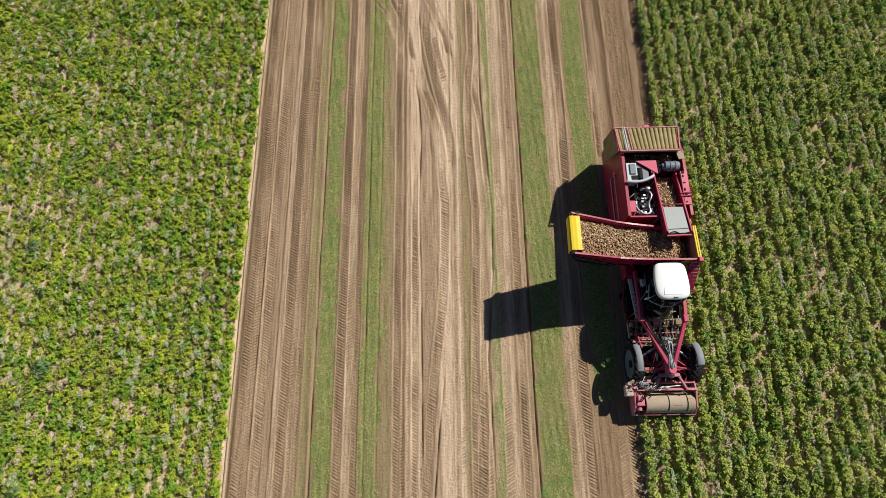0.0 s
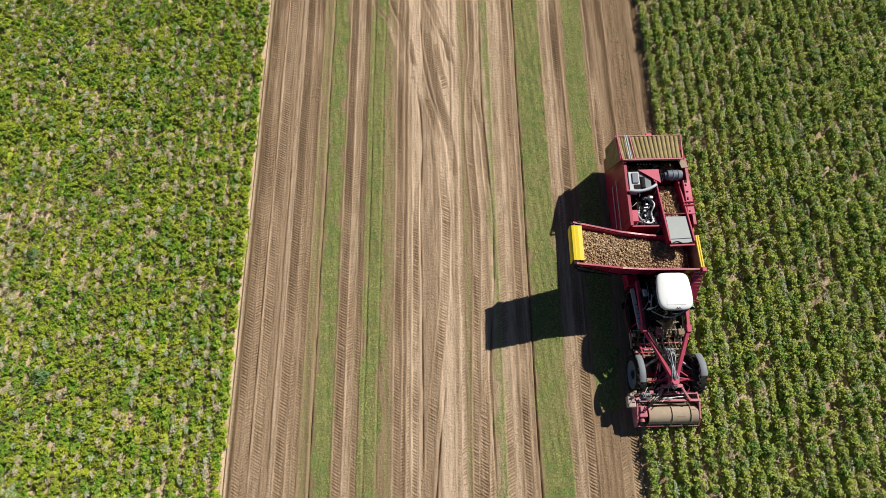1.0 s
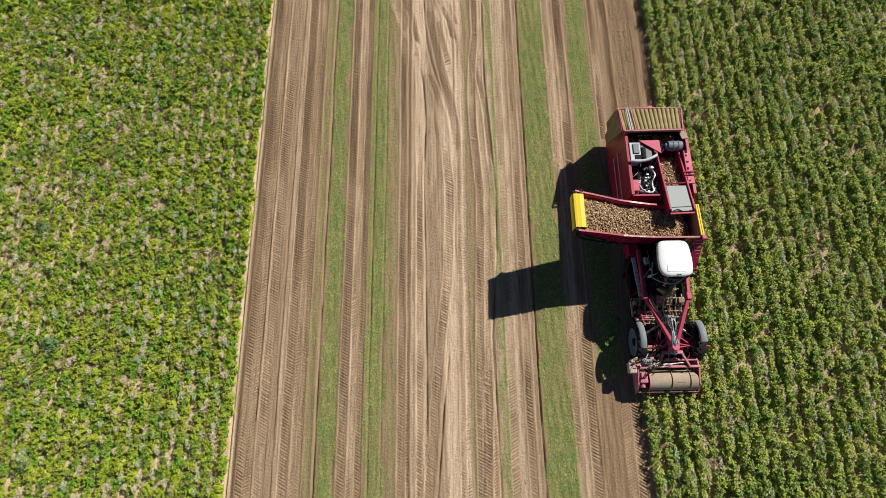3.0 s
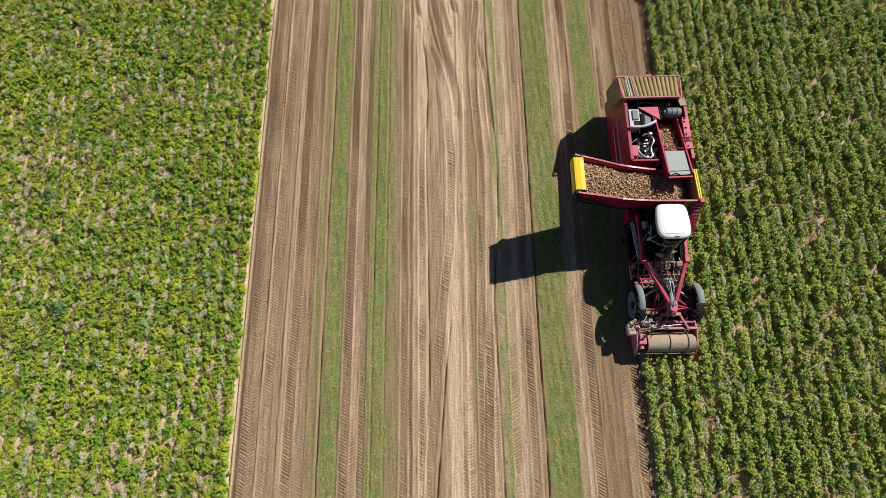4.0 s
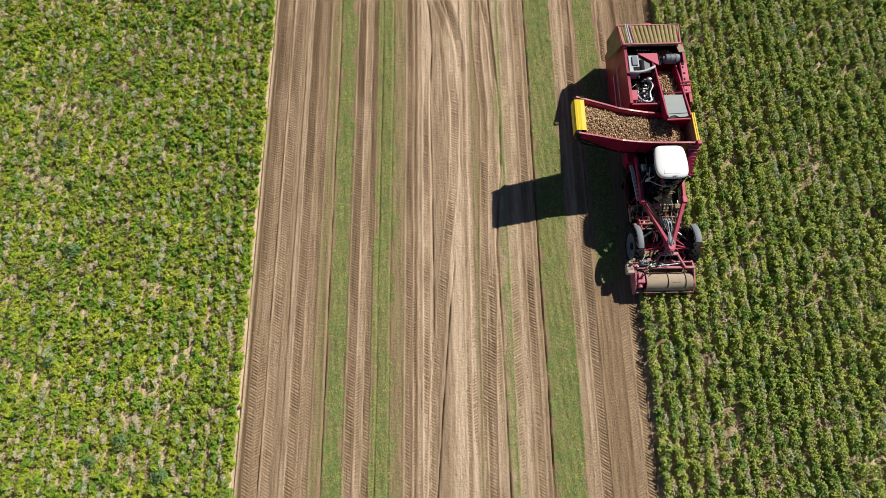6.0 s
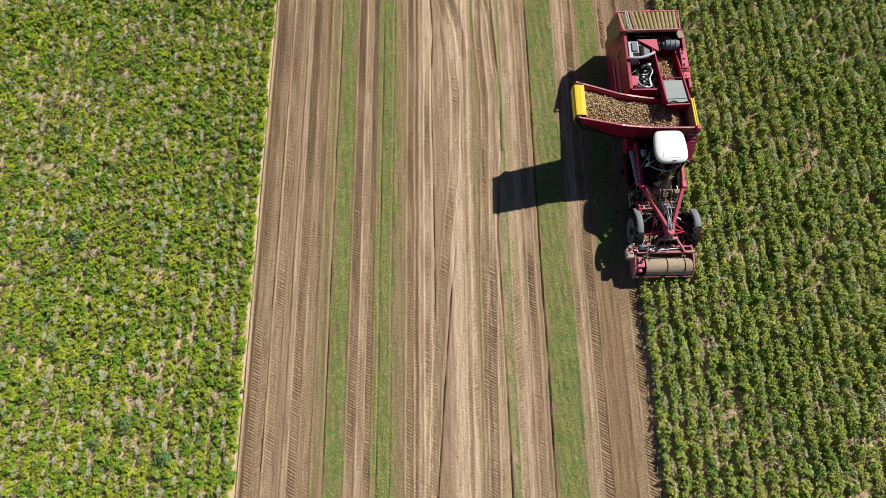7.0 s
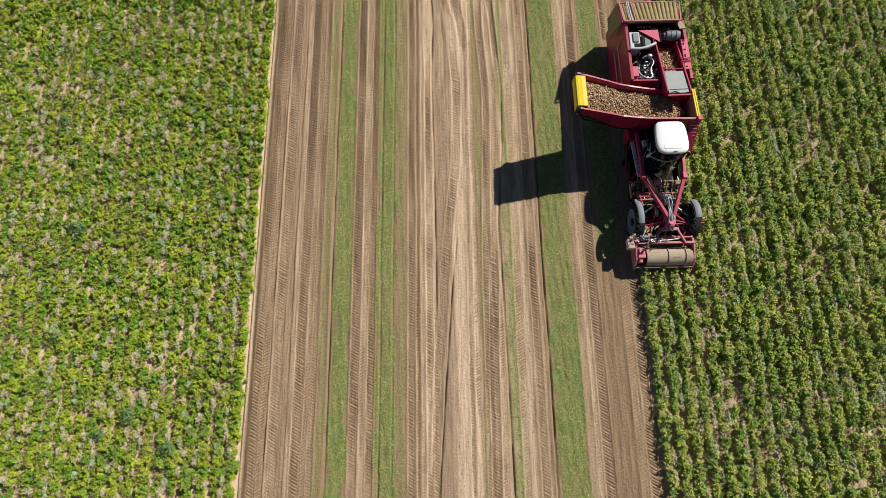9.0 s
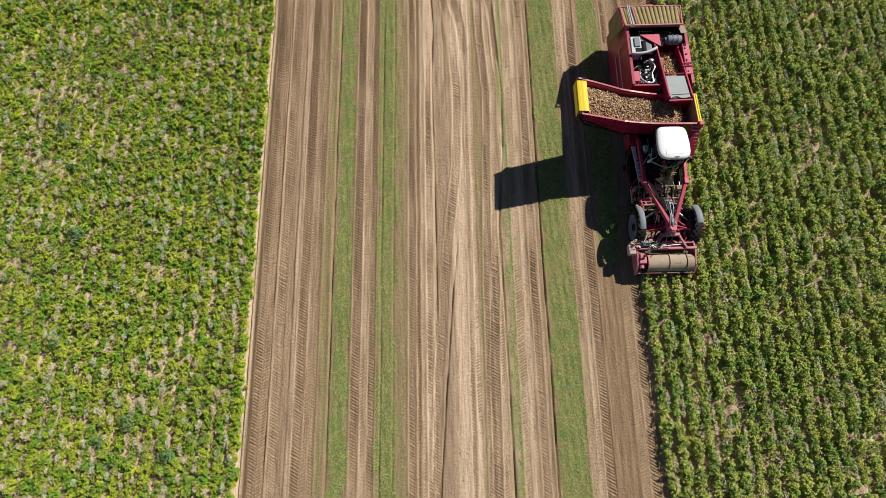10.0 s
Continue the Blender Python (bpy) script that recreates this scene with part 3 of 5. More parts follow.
RED = paint("red_paint", (0.31, 0.004, 0.048), (0.38, 0.024, 0.085), 0.14, 0.3, (0.42, 0.2, 0.18), spec=0.4)
# dusty, and lighter than RED: sun highlights on the beams are put into the colour
RED_BEAM = paint("sunlit_dusty_red_paint", (0.45, 0.018, 0.085), (0.52, 0.10, 0.16), 0.22, 0.4)
# faded red, raised further so that pink sun highlights sit in the colour
RED_PALE = paint("highlit_faded_red_paint", (0.56, 0.055, 0.14), (0.60, 0.14, 0.21), 0.22, 0.4)
YELLOW = paint("yellow_paint", (0.80, 0.60, 0.015), (0.74, 0.55, 0.05), 0.08, 0.4)
WHITE = paint("white_cab_paint", (0.84, 0.87, 0.90), (0.78, 0.81, 0.84), 0.05, 0.3)
BEIGE = paint("earth_covered_steel", (0.40, 0.32, 0.235), (0.24, 0.175, 0.12), 0.75, 0.85, (0.55, 0.46, 0.36))
DRY_MUD = paint("brown_mud_crust", (0.26, 0.19, 0.13), (0.34, 0.26, 0.18), 0.4, 0.9)
PALE_EARTH = paint("pale_earth_crust", (0.50, 0.43, 0.385), (0.42, 0.35, 0.31), 0.4, 0.85)
GREY = paint("grey_plastic", (0.21, 0.245, 0.285), (0.15, 0.165, 0.185), 0.12, 0.5)
PINK = paint("earth_stained_red", (0.52, 0.13, 0.19), (0.58, 0.29, 0.31), 0.6, 0.55, (0.60, 0.46, 0.41))
SILVER = paint("light_grey_paint", (0.52, 0.57, 0.62), (0.42, 0.46, 0.51), 0.1, 0.35)
SHEET = paint("grey_rubber_sheet", (0.29, 0.33, 0.34), (0.20, 0.225, 0.23), 0.35, 0.38, (0.44, 0.45, 0.43), 0.6)
TAN = paint("tan_rubber_web", (0.25, 0.195, 0.085), (0.38, 0.31, 0.15), 0.75, 0.85, (0.48, 0.40, 0.23))
DARK = paint("black_oily_steel", (0.016, 0.016, 0.018), (0.034, 0.03, 0.027), 0.04, 0.7, spec=0.15)
TYRE = paint("black_tyre_rubber", (0.018, 0.018, 0.019), (0.035, 0.032, 0.029), 0.22, 0.85, (0.12, 0.09, 0.065))
BLUE_GREY = paint("blue_grey_steel", (0.16, 0.19, 0.24), (0.22, 0.25, 0.29), 0.1, 0.4)


def metal_material(name, colour, rough):
    n = Nodes(name)
    return n.done(n.mix(n.fade(n.noise(9, 4), 0.35, 0.7), colour, tuple(0.6 * c for c in colour)), rough, 1.0)


RIM = paint("blue_grey_rim_paint", (0.19, 0.235, 0.30), (0.15, 0.18, 0.22), 0.15, 0.45)
STEEL = metal_material("worn_bright_steel", (0.62, 0.62, 0.63), 0.35)


def glass_material():
    n = Nodes("tinted_cab_glass")
    n.bsdf.inputs["Base Color"].default_value = (0.12, 0.15, 0.15, 1)
    n.bsdf.inputs["Specular IOR Level"].default_value = 0.2
    n.bsdf.inputs["Roughness"].default_value = 0.04
    n.bsdf.inputs["Transmission Weight"].default_value = 0.9
    return n.mat


GLASS = glass_material()


def potato_material():
    n = Nodes("potato_skin")
    rnd = n.add("ShaderNodeNewGeometry").outputs["Random Per Island"]
    c = n.ramp(rnd, [(0.0, (0.24, 0.155, 0.097)), (0.45, (0.39, 0.265, 0.16)), (0.8, (0.56, 0.40, 0.24)), (1.0, (0.80, 0.64, 0.42))])
    c = n.mix(n.fade(n.noise(30, 4), 0.45, 0.65, 0.0, 0.45), c, (0.2, 0.125, 0.075))
    n.bump(n.noise(90, 3), 0.004, 0.5)
    return n.done(c, 0.8, spec=0.25)


POTATO = potato_material()


# ---- machine: shapes ----
def part(name, bm, material, parent, label="", smooth=False):
    """Links a bmesh as one mesh object under a thing or a part."""
    bmesh.ops.recalc_face_normals(bm, faces=bm.faces)
    me = bpy.data.meshes.new(name)
    bm.to_mesh(me)
    bm.free()
    me.materials.append(material)
    if smooth:
        me.polygons.foreach_set("use_smooth", np.full(len(me.polygons), True))
        me.set_sharp_from_angle(angle=radians(38))
    ob = new(name, me)
    ob.parent = parent
    if label:
        tagged(ob, label)
    return ob


def box(x0, x1, y0, y1, z0, z1, bevel=0.015, bm=None):
    bm = bm or bmesh.new()
    made = bmesh.ops.create_cube(bm, size=1, matrix=Matrix.Translation(((x0 + x1) / 2, (y0 + y1) / 2, (z0 + z1) / 2)) @ Matrix.Diagonal((x1 - x0, y1 - y0, z1 - z0, 1)))
    if bevel:
        edges = list({e for v in made["verts"] for e in v.link_edges})
        bmesh.ops.bevel(bm, geom=edges, offset=bevel, segments=2, affect="EDGES", profile=0.5)
    return bm


def beam(p, q, wide, high, bevel=0.012, bm=None):
    """A squared bar from p to q."""
    bm = bm or bmesh.new()
    p, q = Vector(p), Vector(q)
    turn = (q - p).to_track_quat("Y", "Z").to_matrix().to_4x4()
    m = Matrix.Translation((p + q) / 2) @ turn @ Matrix.Diagonal((wide, (q - p).length, high, 1))
    made = bmesh.ops.create_cube(bm, size=1, matrix=m)
    if bevel:
        edges = list({e for v in made["verts"] for e in v.link_edges})
        bmesh.ops.bevel(bm, geom=edges, offset=bevel, segments=1, affect="EDGES")
    return bm


def rod(p, q, r, seg=12, bm=None, r2=None):
    bm = bm or bmesh.new()
    p, q = Vector(p), Vector(q)
    m = Matrix.Translation((p + q) / 2) @ (q - p).to_track_quat("Z", "Y").to_matrix().to_4x4()
    bmesh.ops.create_cone(bm, cap_ends=True, segments=seg, radius1=r, radius2=r if r2 is None else r2, depth=(q - p).length, matrix=m)
    return bm


def hose(points, r, seg=8, bm=None, steps=5):
    """A round tube along a smooth line through the points."""
    bm = bm or bmesh.new()
    pts = [Vector(p) for p in points]
    line = []
    for k in range(len(pts) - 1):
        a, b, c, d = pts[max(k - 1, 0)], pts[k], pts[k + 1], pts[min(k + 2, len(pts) - 1)]
        for s in range(steps):
            t = s / steps
            line.append(0.5 * ((2 * b) + (c - a) * t + (2 * a - 5 * b + 4 * c - d) * t * t + (3 * b - a - 3 * c + d) * t ** 3))
    line.append(pts[-1])
    rings = []
    for k, p in enumerate(line):
        way = line[min(k + 1, len(line) - 1)] - line[max(k - 1, 0)]
        turn = way.to_track_quat("Z", "Y").to_matrix()
        rings.append([bm.verts.new(p + turn @ Vector((r * math.cos(6.2832 * s / seg), r * math.sin(6.2832 * s / seg), 0))) for s in range(seg)])
    for a, b in zip(rings, rings[1:]):
        for s in range(seg):
            bm.faces.new((a[s], a[(s + 1) % seg], b[(s + 1) % seg], b[s]))
    bm.faces.new(rings[0]), bm.faces.new(rings[-1])
    return bm


def slab(corners, thick, bm=None):
    """A plate through corners in order, given thickness downwards along its normal."""
    bm = bm or bmesh.new()
    c = [Vector(p) for p in corners]
    normal = (c[1] - c[0]).cross(c[-1] - c[0]).normalized()
    top = [bm.verts.new(p) for p in c]
    low = [bm.verts.new(p - normal * thick) for p in c]
    bm.faces.new(top), bm.faces.new(low[::-1])
    for k in range(len(c)):
        j = (k + 1) % len(c)
        bm.faces.new((top[j], top[k], low[k], low[j]))
    return bm


def lathe(profile, centre, seg=40, bm=None):
    """A closed profile of (x, radius) turned about an axle along x."""
    bm = bm or bmesh.new()
    rings = []
    for s in range(seg):
        a = 6.28318 * s / seg
        rings.append([bm.verts.new(Vector(centre) + Vector((x, r * math.cos(a), r * math.sin(a)))) for x, r in profile])
    for s in range(seg):
        a, b = rings[s], rings[(s + 1) % seg]
        for k in range(len(profile)):
            j = (k + 1) % len(profile)
            bm.faces.new((a[k], a[j], b[j], b[k]))
    return bm


def shaped(outline, z0, z1, bevel=0.0, bm=None):
    """An upright prism over a flat outline of (x, y)."""
    bm = bm or bmesh.new()
    low = [bm.verts.new((x, y, z0)) for x, y in outline]
    top = [bm.verts.new((x, y, z1)) for x, y in outline]
    bm.faces.new(top), bm.faces.new(low[::-1])
    for k in range(len(outline)):
        j = (k + 1) % len(outline)
        bm.faces.new((low[k], low[j], top[j], top[k]))
    if bevel:
        bmesh.ops.bevel(bm, geom=[e for e in bm.edges if all(v in top for v in e.verts)], offset=bevel, segments=3, affect="EDGES")
    return bm


# ---- machine ----
harvester = tagged(new("potato_harvester"), "dusty red self-propelled potato harvester with a full bunker", "harvester")


def wheel(x, y, r, half, side, name):
    """A driven wheel; side tells which way the rim faces."""
    z = r - 0.05
    rim_r = r * (0.74 if name == "front_wheel" else 0.62)
    o = side * half
    disc = [(o * 0.85, rim_r), (o * 0.95, rim_r), (o * 0.95, rim_r * 0.9), (o * 0.45, rim_r * 0.72), (o * 0.4, rim_r * 0.35), (o * 0.6, rim_r * 0.3), (o * 0.6, 0.02), (o * 0.2, 0.02), (o * 0.2, rim_r)]
    rim = part(name, lathe(disc, (x, y, z), 36), RIM, harvester, "pale grey wheel disc on a black lugged tyre", True)
    ring = [(-half * 0.8, rim_r), (-half, rim_r * 1.15), (-half * 1.02, r * 0.86), (-half * 0.88, r * 0.95), (-half * 0.4, r * 0.975), (half * 0.4, r * 0.975), (half * 0.88, r * 0.95), (half * 1.02, r * 0.86), (half, rim_r * 1.15), (half * 0.8, rim_r)]
    bm = lathe(ring, (x, y, z), 44)
    n = 20
    for k in range(n):
        for s in (-1, 1):
            a = 6.2832 * (k + (0.5 if s > 0 else 0)) / n
            m = Matrix.Translation((x, y, z)) @ Matrix.Rotation(a, 4, "X") @ Matrix.Translation((s * half * 0.48, 0, r * 0.985)) @ Matrix.Rotation(s * 0.7, 4, "Z") @ Matrix.Diagonal((half * 1.15, 0.06, 0.06, 1))
            bmesh.ops.create_cube(bm, size=1, matrix=m)
    part("tyre", bm, TYRE, rim, "black lugged tyre with dried soil")
    bm = rod((x + o * 0.5, y, z), (x + o * 0.78, y, z), rim_r * 0.3, 16)
    for k in range(8):
        a = 6.2832 * k / 8
        rod((x + o * 0.55, y + rim_r * 0.22 * math.cos(a), z + rim_r * 0.22 * math.sin(a)), (x + o * 0.84, y + rim_r * 0.22 * math.cos(a), z + rim_r * 0.22 * math.sin(a)), 0.018, 6, bm)
    part("hub", bm, DARK, rim, "dark bolted hub")
    return rim


def fender(x0, x1, y, r, a0, a1, side):
    """A curved mudguard over a wheel, with a turned-down outer lip."""
    bm = bmesh.new()
    z, n = r - 0.05, 14
    rows = []
    for k in range(n + 1):
        a = radians(a0 + (a1 - a0) * k / n)
        row = []
        for x, rr in ((x0, r - 0.09), (x0, r), (x0 + 0.05, r + 0.03), (x1 - 0.05, r + 0.03), (x1, r), (x1, r - 0.09), (x1 - 0.04, r - 0.01), (x0 + 0.04, r - 0.01)):
            row.append(bm.verts.new((x, y + rr * math.cos(a), z + rr * math.sin(a))))
        rows.append(row)
    for a, b in zip(rows, rows[1:]):
        for k in range(8):
            bm.faces.new((a[k], a[(k + 1) % 8], b[(k + 1) % 8], b[k]))
    bm.faces.new(rows[0]), bm.faces.new(rows[-1][::-1])
    part("mudguard", bm, GREY, harvester, "curved light grey plastic mudguard", True)


wheel(-1.08, -3.45, 0.80, 0.21, -1, "front_wheel")
wheel(1.32, -3.45, 0.80, 0.26, 1, "front_wheel")
wheel(-0.98, 3.95, 0.82, 0.3, -1, "rear_wheel")
wheel(0.98, 3.95, 0.82, 0.3, 1, "rear_wheel")
fender(-1.27, -1.03, -3.45, 0.9, 40, 118, -1)
fender(1.2, 1.47, -3.45, 0.9, 36, 104, 1)

# topper at the front
HY0, HY1 = -5.78, -4.85
hood = bmesh.new()
arc = [(HY0 + 0.06 + (HY1 - HY0 - 0.1) * (0.5 - 0.5 * math.cos(math.pi * k / 14)), 0.36 + 0.43 * math.sin(math.pi * k / 14)) for k in range(15)]
outer = [[hood.verts.new((x, y, z)) for x in (-0.82, -0.2, 0.4, 1.2)] for y, z in arc]
inner = [[hood.verts.new((x, -5.31 + (y + 5.31) * 0.93, 0.36 + (z - 0.36) * 0.92)) for x in (-0.82, -0.2, 0.4, 1.2)] for y, z in arc]
for k in range(14):
    for i in range(3):
        hood.faces.new((outer[k][i], outer[k][i + 1], outer[k + 1][i + 1], outer[k + 1][i]))
        hood.faces.new((inner[k][i], inner[k + 1][i], inner[k + 1][i + 1], inner[k][i + 1]))
    for i in (0, 3):
        hood.faces.new((outer[k][i], outer[k + 1][i], inner[k + 1][i], inner[k][i]))
for k in (0, 14):
    for i in range(3):
        hood.faces.new((outer[k][i], outer[k][i + 1], inner[k][i + 1], inner[k][i]))
topper = part("topper_hood", hood, BEIGE, harvester, "rounded topper hood caked in pale dry earth", True)
for x in (-0.83, 0.13, 0.9):
    bm = bmesh.new()
    for k in range(14):
        beam((x, arc[k][0], arc[k][1] + 0.025), (x, arc[k + 1][0] + 0.01, arc[k + 1][1] + 0.025), 0.035, 0.04, 0, bm)
    part("hood_rib", bm, BEIGE if x > 0 else PINK, topper, "earth-stained hood rib")
for x, y, w in ((-0.45, -5.25, 0.16), (0.5, -5.4, 0.22), (1.0, -5.2, 0.12), (-0.1, -5.05, 0.12)):
    z = 0.36 + 0.43 * math.sqrt(max(0.0, 1 - ((y + 5.315) / 0.415) ** 2))
    part("earth_cake", slab([(x - w, y - 0.05, z - 0.012), (x + w * 0.6, y - 0.06, z - 0.012), (x + w, y + 0.04, z - 0.004), (x - w * 0.5, y + 0.05, z - 0.004)], 0.02), DRY_MUD, topper, "darker crust of earth")
part("front_bar", rod((-1.32, HY0 - 0.0, 0.36), (1.27, HY0 - 0.0, 0.36), 0.03), PINK, topper, "thin pale red guard bar", True)
part("top_beam", box(-1.32, 1.3, HY1 + 0.0, HY1 + 0.1, 0.86, 0.97, 0.015), PINK, topper, "dusty pink-red cross beam")
part("rear_beam", box(-1.2, 1.28, -4.55, -4.43, 0.72, 0.86, 0.02), PINK, topper)
for x in (-1.32, 1.24):
    bm = bmesh.new()
    outline = [(HY0 - 0.03, 0.12), (HY0 - 0.03, 0.36), (-5.5, 0.72), (-4.9, 0.88), (-4.45, 0.8), (-4.4, 0.2), (-4.9, 0.05), (-5.5, 0.05)]
    a = [bm.verts.new((x, y, z)) for y, z in outline]
    b = [bm.verts.new((x + 0.06, y, z)) for y, z in outline]
    bm.faces.new(a), bm.faces.new(b[::-1])
    for k in range(8):
        bm.faces.new((a[k], b[k], b[(k + 1) % 8], a[(k + 1) % 8]))
    part("side_plate", bm, PINK, topper)
rotor = rod((-1.25, -5.3, 0.36), (1.22, -5.3, 0.36), 0.12, 16)
for k in range(26):
    a = k * 2.4
    x = -1.15 + k * 0.093
    beam((x, -5.3 + 0.1 * math.cos(a), 0.36 + 0.1 * math.sin(a)), (x, -5.3 + 0.3 * math.cos(a), 0.36 + 0.3 * math.sin(a)), 0.05, 0.02, 0, rotor)
part("flail_rotor", rotor, DARK, topper, "dark steel flail rotor under the hood", True)
drive = box(-1.24, -0.9, -5.45, -4.98, 0.4, 0.8, 0.04)
box(-1.2, -0.98, -5.25, -5.0, 0.8, 0.9, 0.03, drive)
rod((-1.1, -5.62, 0.6), (-1.1, -5.45, 0.6), 0.1, 14, drive)
part("drive_cover", drive, PINK, topper, "pink dusted drive cover")
for k in range(4):
    part("hydraulic_hose", hose([(-1.15 + 0.07 * k, -5.3 + 0.1 * k, 1.0), (-1.0 + 0.08 * k, -5.15 + 0.06 * k, 1.12 + 0.04 * (k % 2)), (-0.7 + 0.1 * k, -4.7, 1.1), (-0.45 + 0.12 * k, -4.4, 1.05)], 0.013), DARK, topper)
chute = box(-1.7, -1.37, -5.06, -4.6, 0.66, 0.98, 0.05)
box(-1.6, -1.4, -4.62, -4.48, 0.7, 1.04, 0.03, chute)
rod((-1.66, -4.95, 0.98), (-1.45, -4.7, 1.03), 0.03, 8, chute)
part("side_deflector", chute, PALE_EARTH, topper, "pale earth-covered deflector box")
part("deflector_arm", beam((-1.4, -4.75, 1.05), (-0.9, -4.6, 1.02), 0.09, 0.07), PINK, topper)
valve = box(-1.15, -0.75, -4.72, -4.5, 0.95, 1.12, 0.02)
for k in range(5):
    rod((-1.1 + 0.08 * k, -4.62, 1.1), (-1.1 + 0.08 * k, -4.62, 1.22), 0.025, 8, valve)
part("valve_block", valve, GREY, topper, "grey steel valve block", True)
for p, q in (((-0.62, -4.84, 0.98), (-0.28, -4.35, 1.2)), ((0.86, -4.84, 0.98), (0.46, -4.2, 1.2))):
    part("lifting_link", beam(p, q, 0.09, 0.09), PINK, topper)
part("link_cross", box(-0.3, 0.55, -4.32, -4.18, 1.1, 1.24, 0.02), PINK, topper)
part("lift_cylinder", rod((-0.35, -4.74, 1.0), (0.55, -4.66, 1.0), 0.036, 12, rod((0.1, -4.7, 1.0), (0.75, -4.65, 1.0), 0.02)), STEEL, topper, "bright hydraulic cylinder", True)
for p, q in (((0.02, -3.85, 1.5), (-0.05, -4.25, 1.2)), ((0.25, -3.85, 1.5), (0.32, -4.25, 1.2))):
    part("lower_link", beam(p, q, 0.07, 0.09), PINK, topper)
for x in (-0.55, 0.75):
    skid = rod((x - 0.07, -4.28, 0.05), (x + 0.07, -4.28, 0.05), 0.2, 20)
    part("gauge_wheel", skid, TYRE, topper, "small black gauge wheel", True)
    part("gauge_arm", beam((x, -4.28, 0.07), (x, -4.46, 0.76), 0.06, 0.06), DARK, topper)

for x in (-0.75, 0.0, 0.75):
    part("ridge_roller", lathe([(-0.32, 0.03), (-0.32, 0.2), (-0.12, 0.12), (0.12, 0.12), (0.32, 0.2), (0.32, 0.03)], (x + 0.05, -4.2, 0.14), 22), DARK, topper, "dark waisted ridge roller", True)
    part("roller_arm", beam((x - 0.28, -4.2, 0.16), (x - 0.22, -3.75, 0.75), 0.05, 0.08), DARK, topper)
    part("roller_arm", beam((x + 0.36, -4.2, 0.16), (x + 0.3, -3.75, 0.75), 0.05, 0.08), PINK, topper)
part("roller_frame", box(-1.1, 1.15, -3.85, -3.7, 0.68, 0.8, 0.02), DARK, topper, "dark roller frame")
part("drive_shaft", rod((-0.95, -4.62, 0.78), (0.1, -3.9, 1.1), 0.045, 12), DARK, topper, "black drive shaft", True)
for k in range(9):
    x = -0.8 + 0.2 * k
    part("hydraulic_hose", hose([(x, -4.5, 0.9), (x + 0.05 * (k % 3), -4.25, 1.02 + 0.03 * (k % 2)), (0.6 * x + 0.05, -4.02, 1.08), (0.25 * x + 0.1, -3.85, 1.3)], 0.016 + 0.004 * (k % 3)), (DARK, STEEL, RED_BEAM)[k % 3], topper)
rng = random.Random(21)
for k in range(26):
    x, y = rng.uniform(-1.5, -0.35), rng.uniform(-4.82, -4.42)
    w, d, z = rng.uniform(0.03, 0.09), rng.uniform(0.03, 0.08), rng.uniform(0.94, 1.12)
    part("topper_fitting", box(x - w, x + w, y - d, y + d, 0.84, z, 0.012), (BEIGE, DRY_MUD, PINK, STEEL, DARK)[k % 5], topper)
for k in range(12):
    x, y = rng.uniform(-1.4, -0.2), rng.uniform(-4.85, -4.5)
    part("topper_hose", hose([(x, y, 1.05), (x + rng.uniform(-0.1, 0.25), y + rng.uniform(-0.1, 0.15), 1.2), (x + rng.uniform(0.15, 0.45), y + rng.uniform(-0.05, 0.3), 1.05)], 0.014, 7), (DARK, BEIGE, SILVER)[k % 3], topper)
topper.location = (0.03, 0.24, -0.02)

# front frame: a Y of two beams that meet over the axle
for name_pts in ([(-0.98, 0.3, 2.02), (-0.95, -1.75, 2.0), (0.02, -3.72, 1.66)], [(0.98, 0.3, 2.02), (0.86, -1.8, 2.0), (0.2, -3.72, 1.66)]):
    bm = bmesh.new()
    for p, q in zip(name_pts, name_pts[1:]):
        beam(p, q, 0.15, 0.2, 0.02, bm)
    arm = part("frame_beam", bm, RED_BEAM, harvester, "long dusty red frame beam")
    x, y, z = name_pts[1]
    part("gusset", box(x - 0.11, x + 0.11, y - 0.16, y + 0.16, z - 0.14, z + 0.13, 0.03), RED_BEAM, arm)
part("swivel_head", shaped([(-0.12, -3.55), (0.34, -3.55), (0.27, -3.95), (0.18, -4.05), (0.04, -4.05), (-0.05, -3.95)], 1.42, 1.76, 0.04), RED_PALE, harvester, "pink-red swivel head")
part("front_axle", box(-1.05, 1.1, -3.56, -3.34, 0.62, 0.86, 0.03), RED_BEAM, harvester, "red front axle")
part("steering_rod", rod((-1.2, -3.82, 1.16), (1.75, -3.76, 1.2), 0.035), RED_BEAM, harvester, "thin red steering rod", True)
for p, q in (((-0.5, -3.84, 1.18), (0.0, -3.3, 1.4)), ((-0.85, -3.82, 1.16), (-0.05, -3.75, 1.5)), ((0.3, -3.7, 1.5), (1.15, -3.8, 1.18)), ((0.3, -3.3, 1.4), (1.0, -3.75, 1.2)), ((-0.3, -3.0, 1.3), (-0.55, -3.8, 1.2))):
    part("brace", rod(p, q, 0.03), RED_BEAM, harvester, "thin red brace", True)
part("axle_mount", box(-0.55, 0.75, -3.42, -3.05, 0.9, 1.1, 0.03), DARK, harvester)
for p, q in (((-0.95, -3.25, 1.0), (-0.35, -2.9, 1.15)), ((1.1, -3.25, 1.0), (0.55, -2.9, 1.15))):
    part("steering_cylinder", rod(p, q, 0.055, 12, rod(p, (Vector(p) * 2 - Vector(q)) * 0.35 + Vector(p) * 0.65, 0.03)), STEEL, harvester, "bright steering cylinder", True)
rng = random.Random(5)
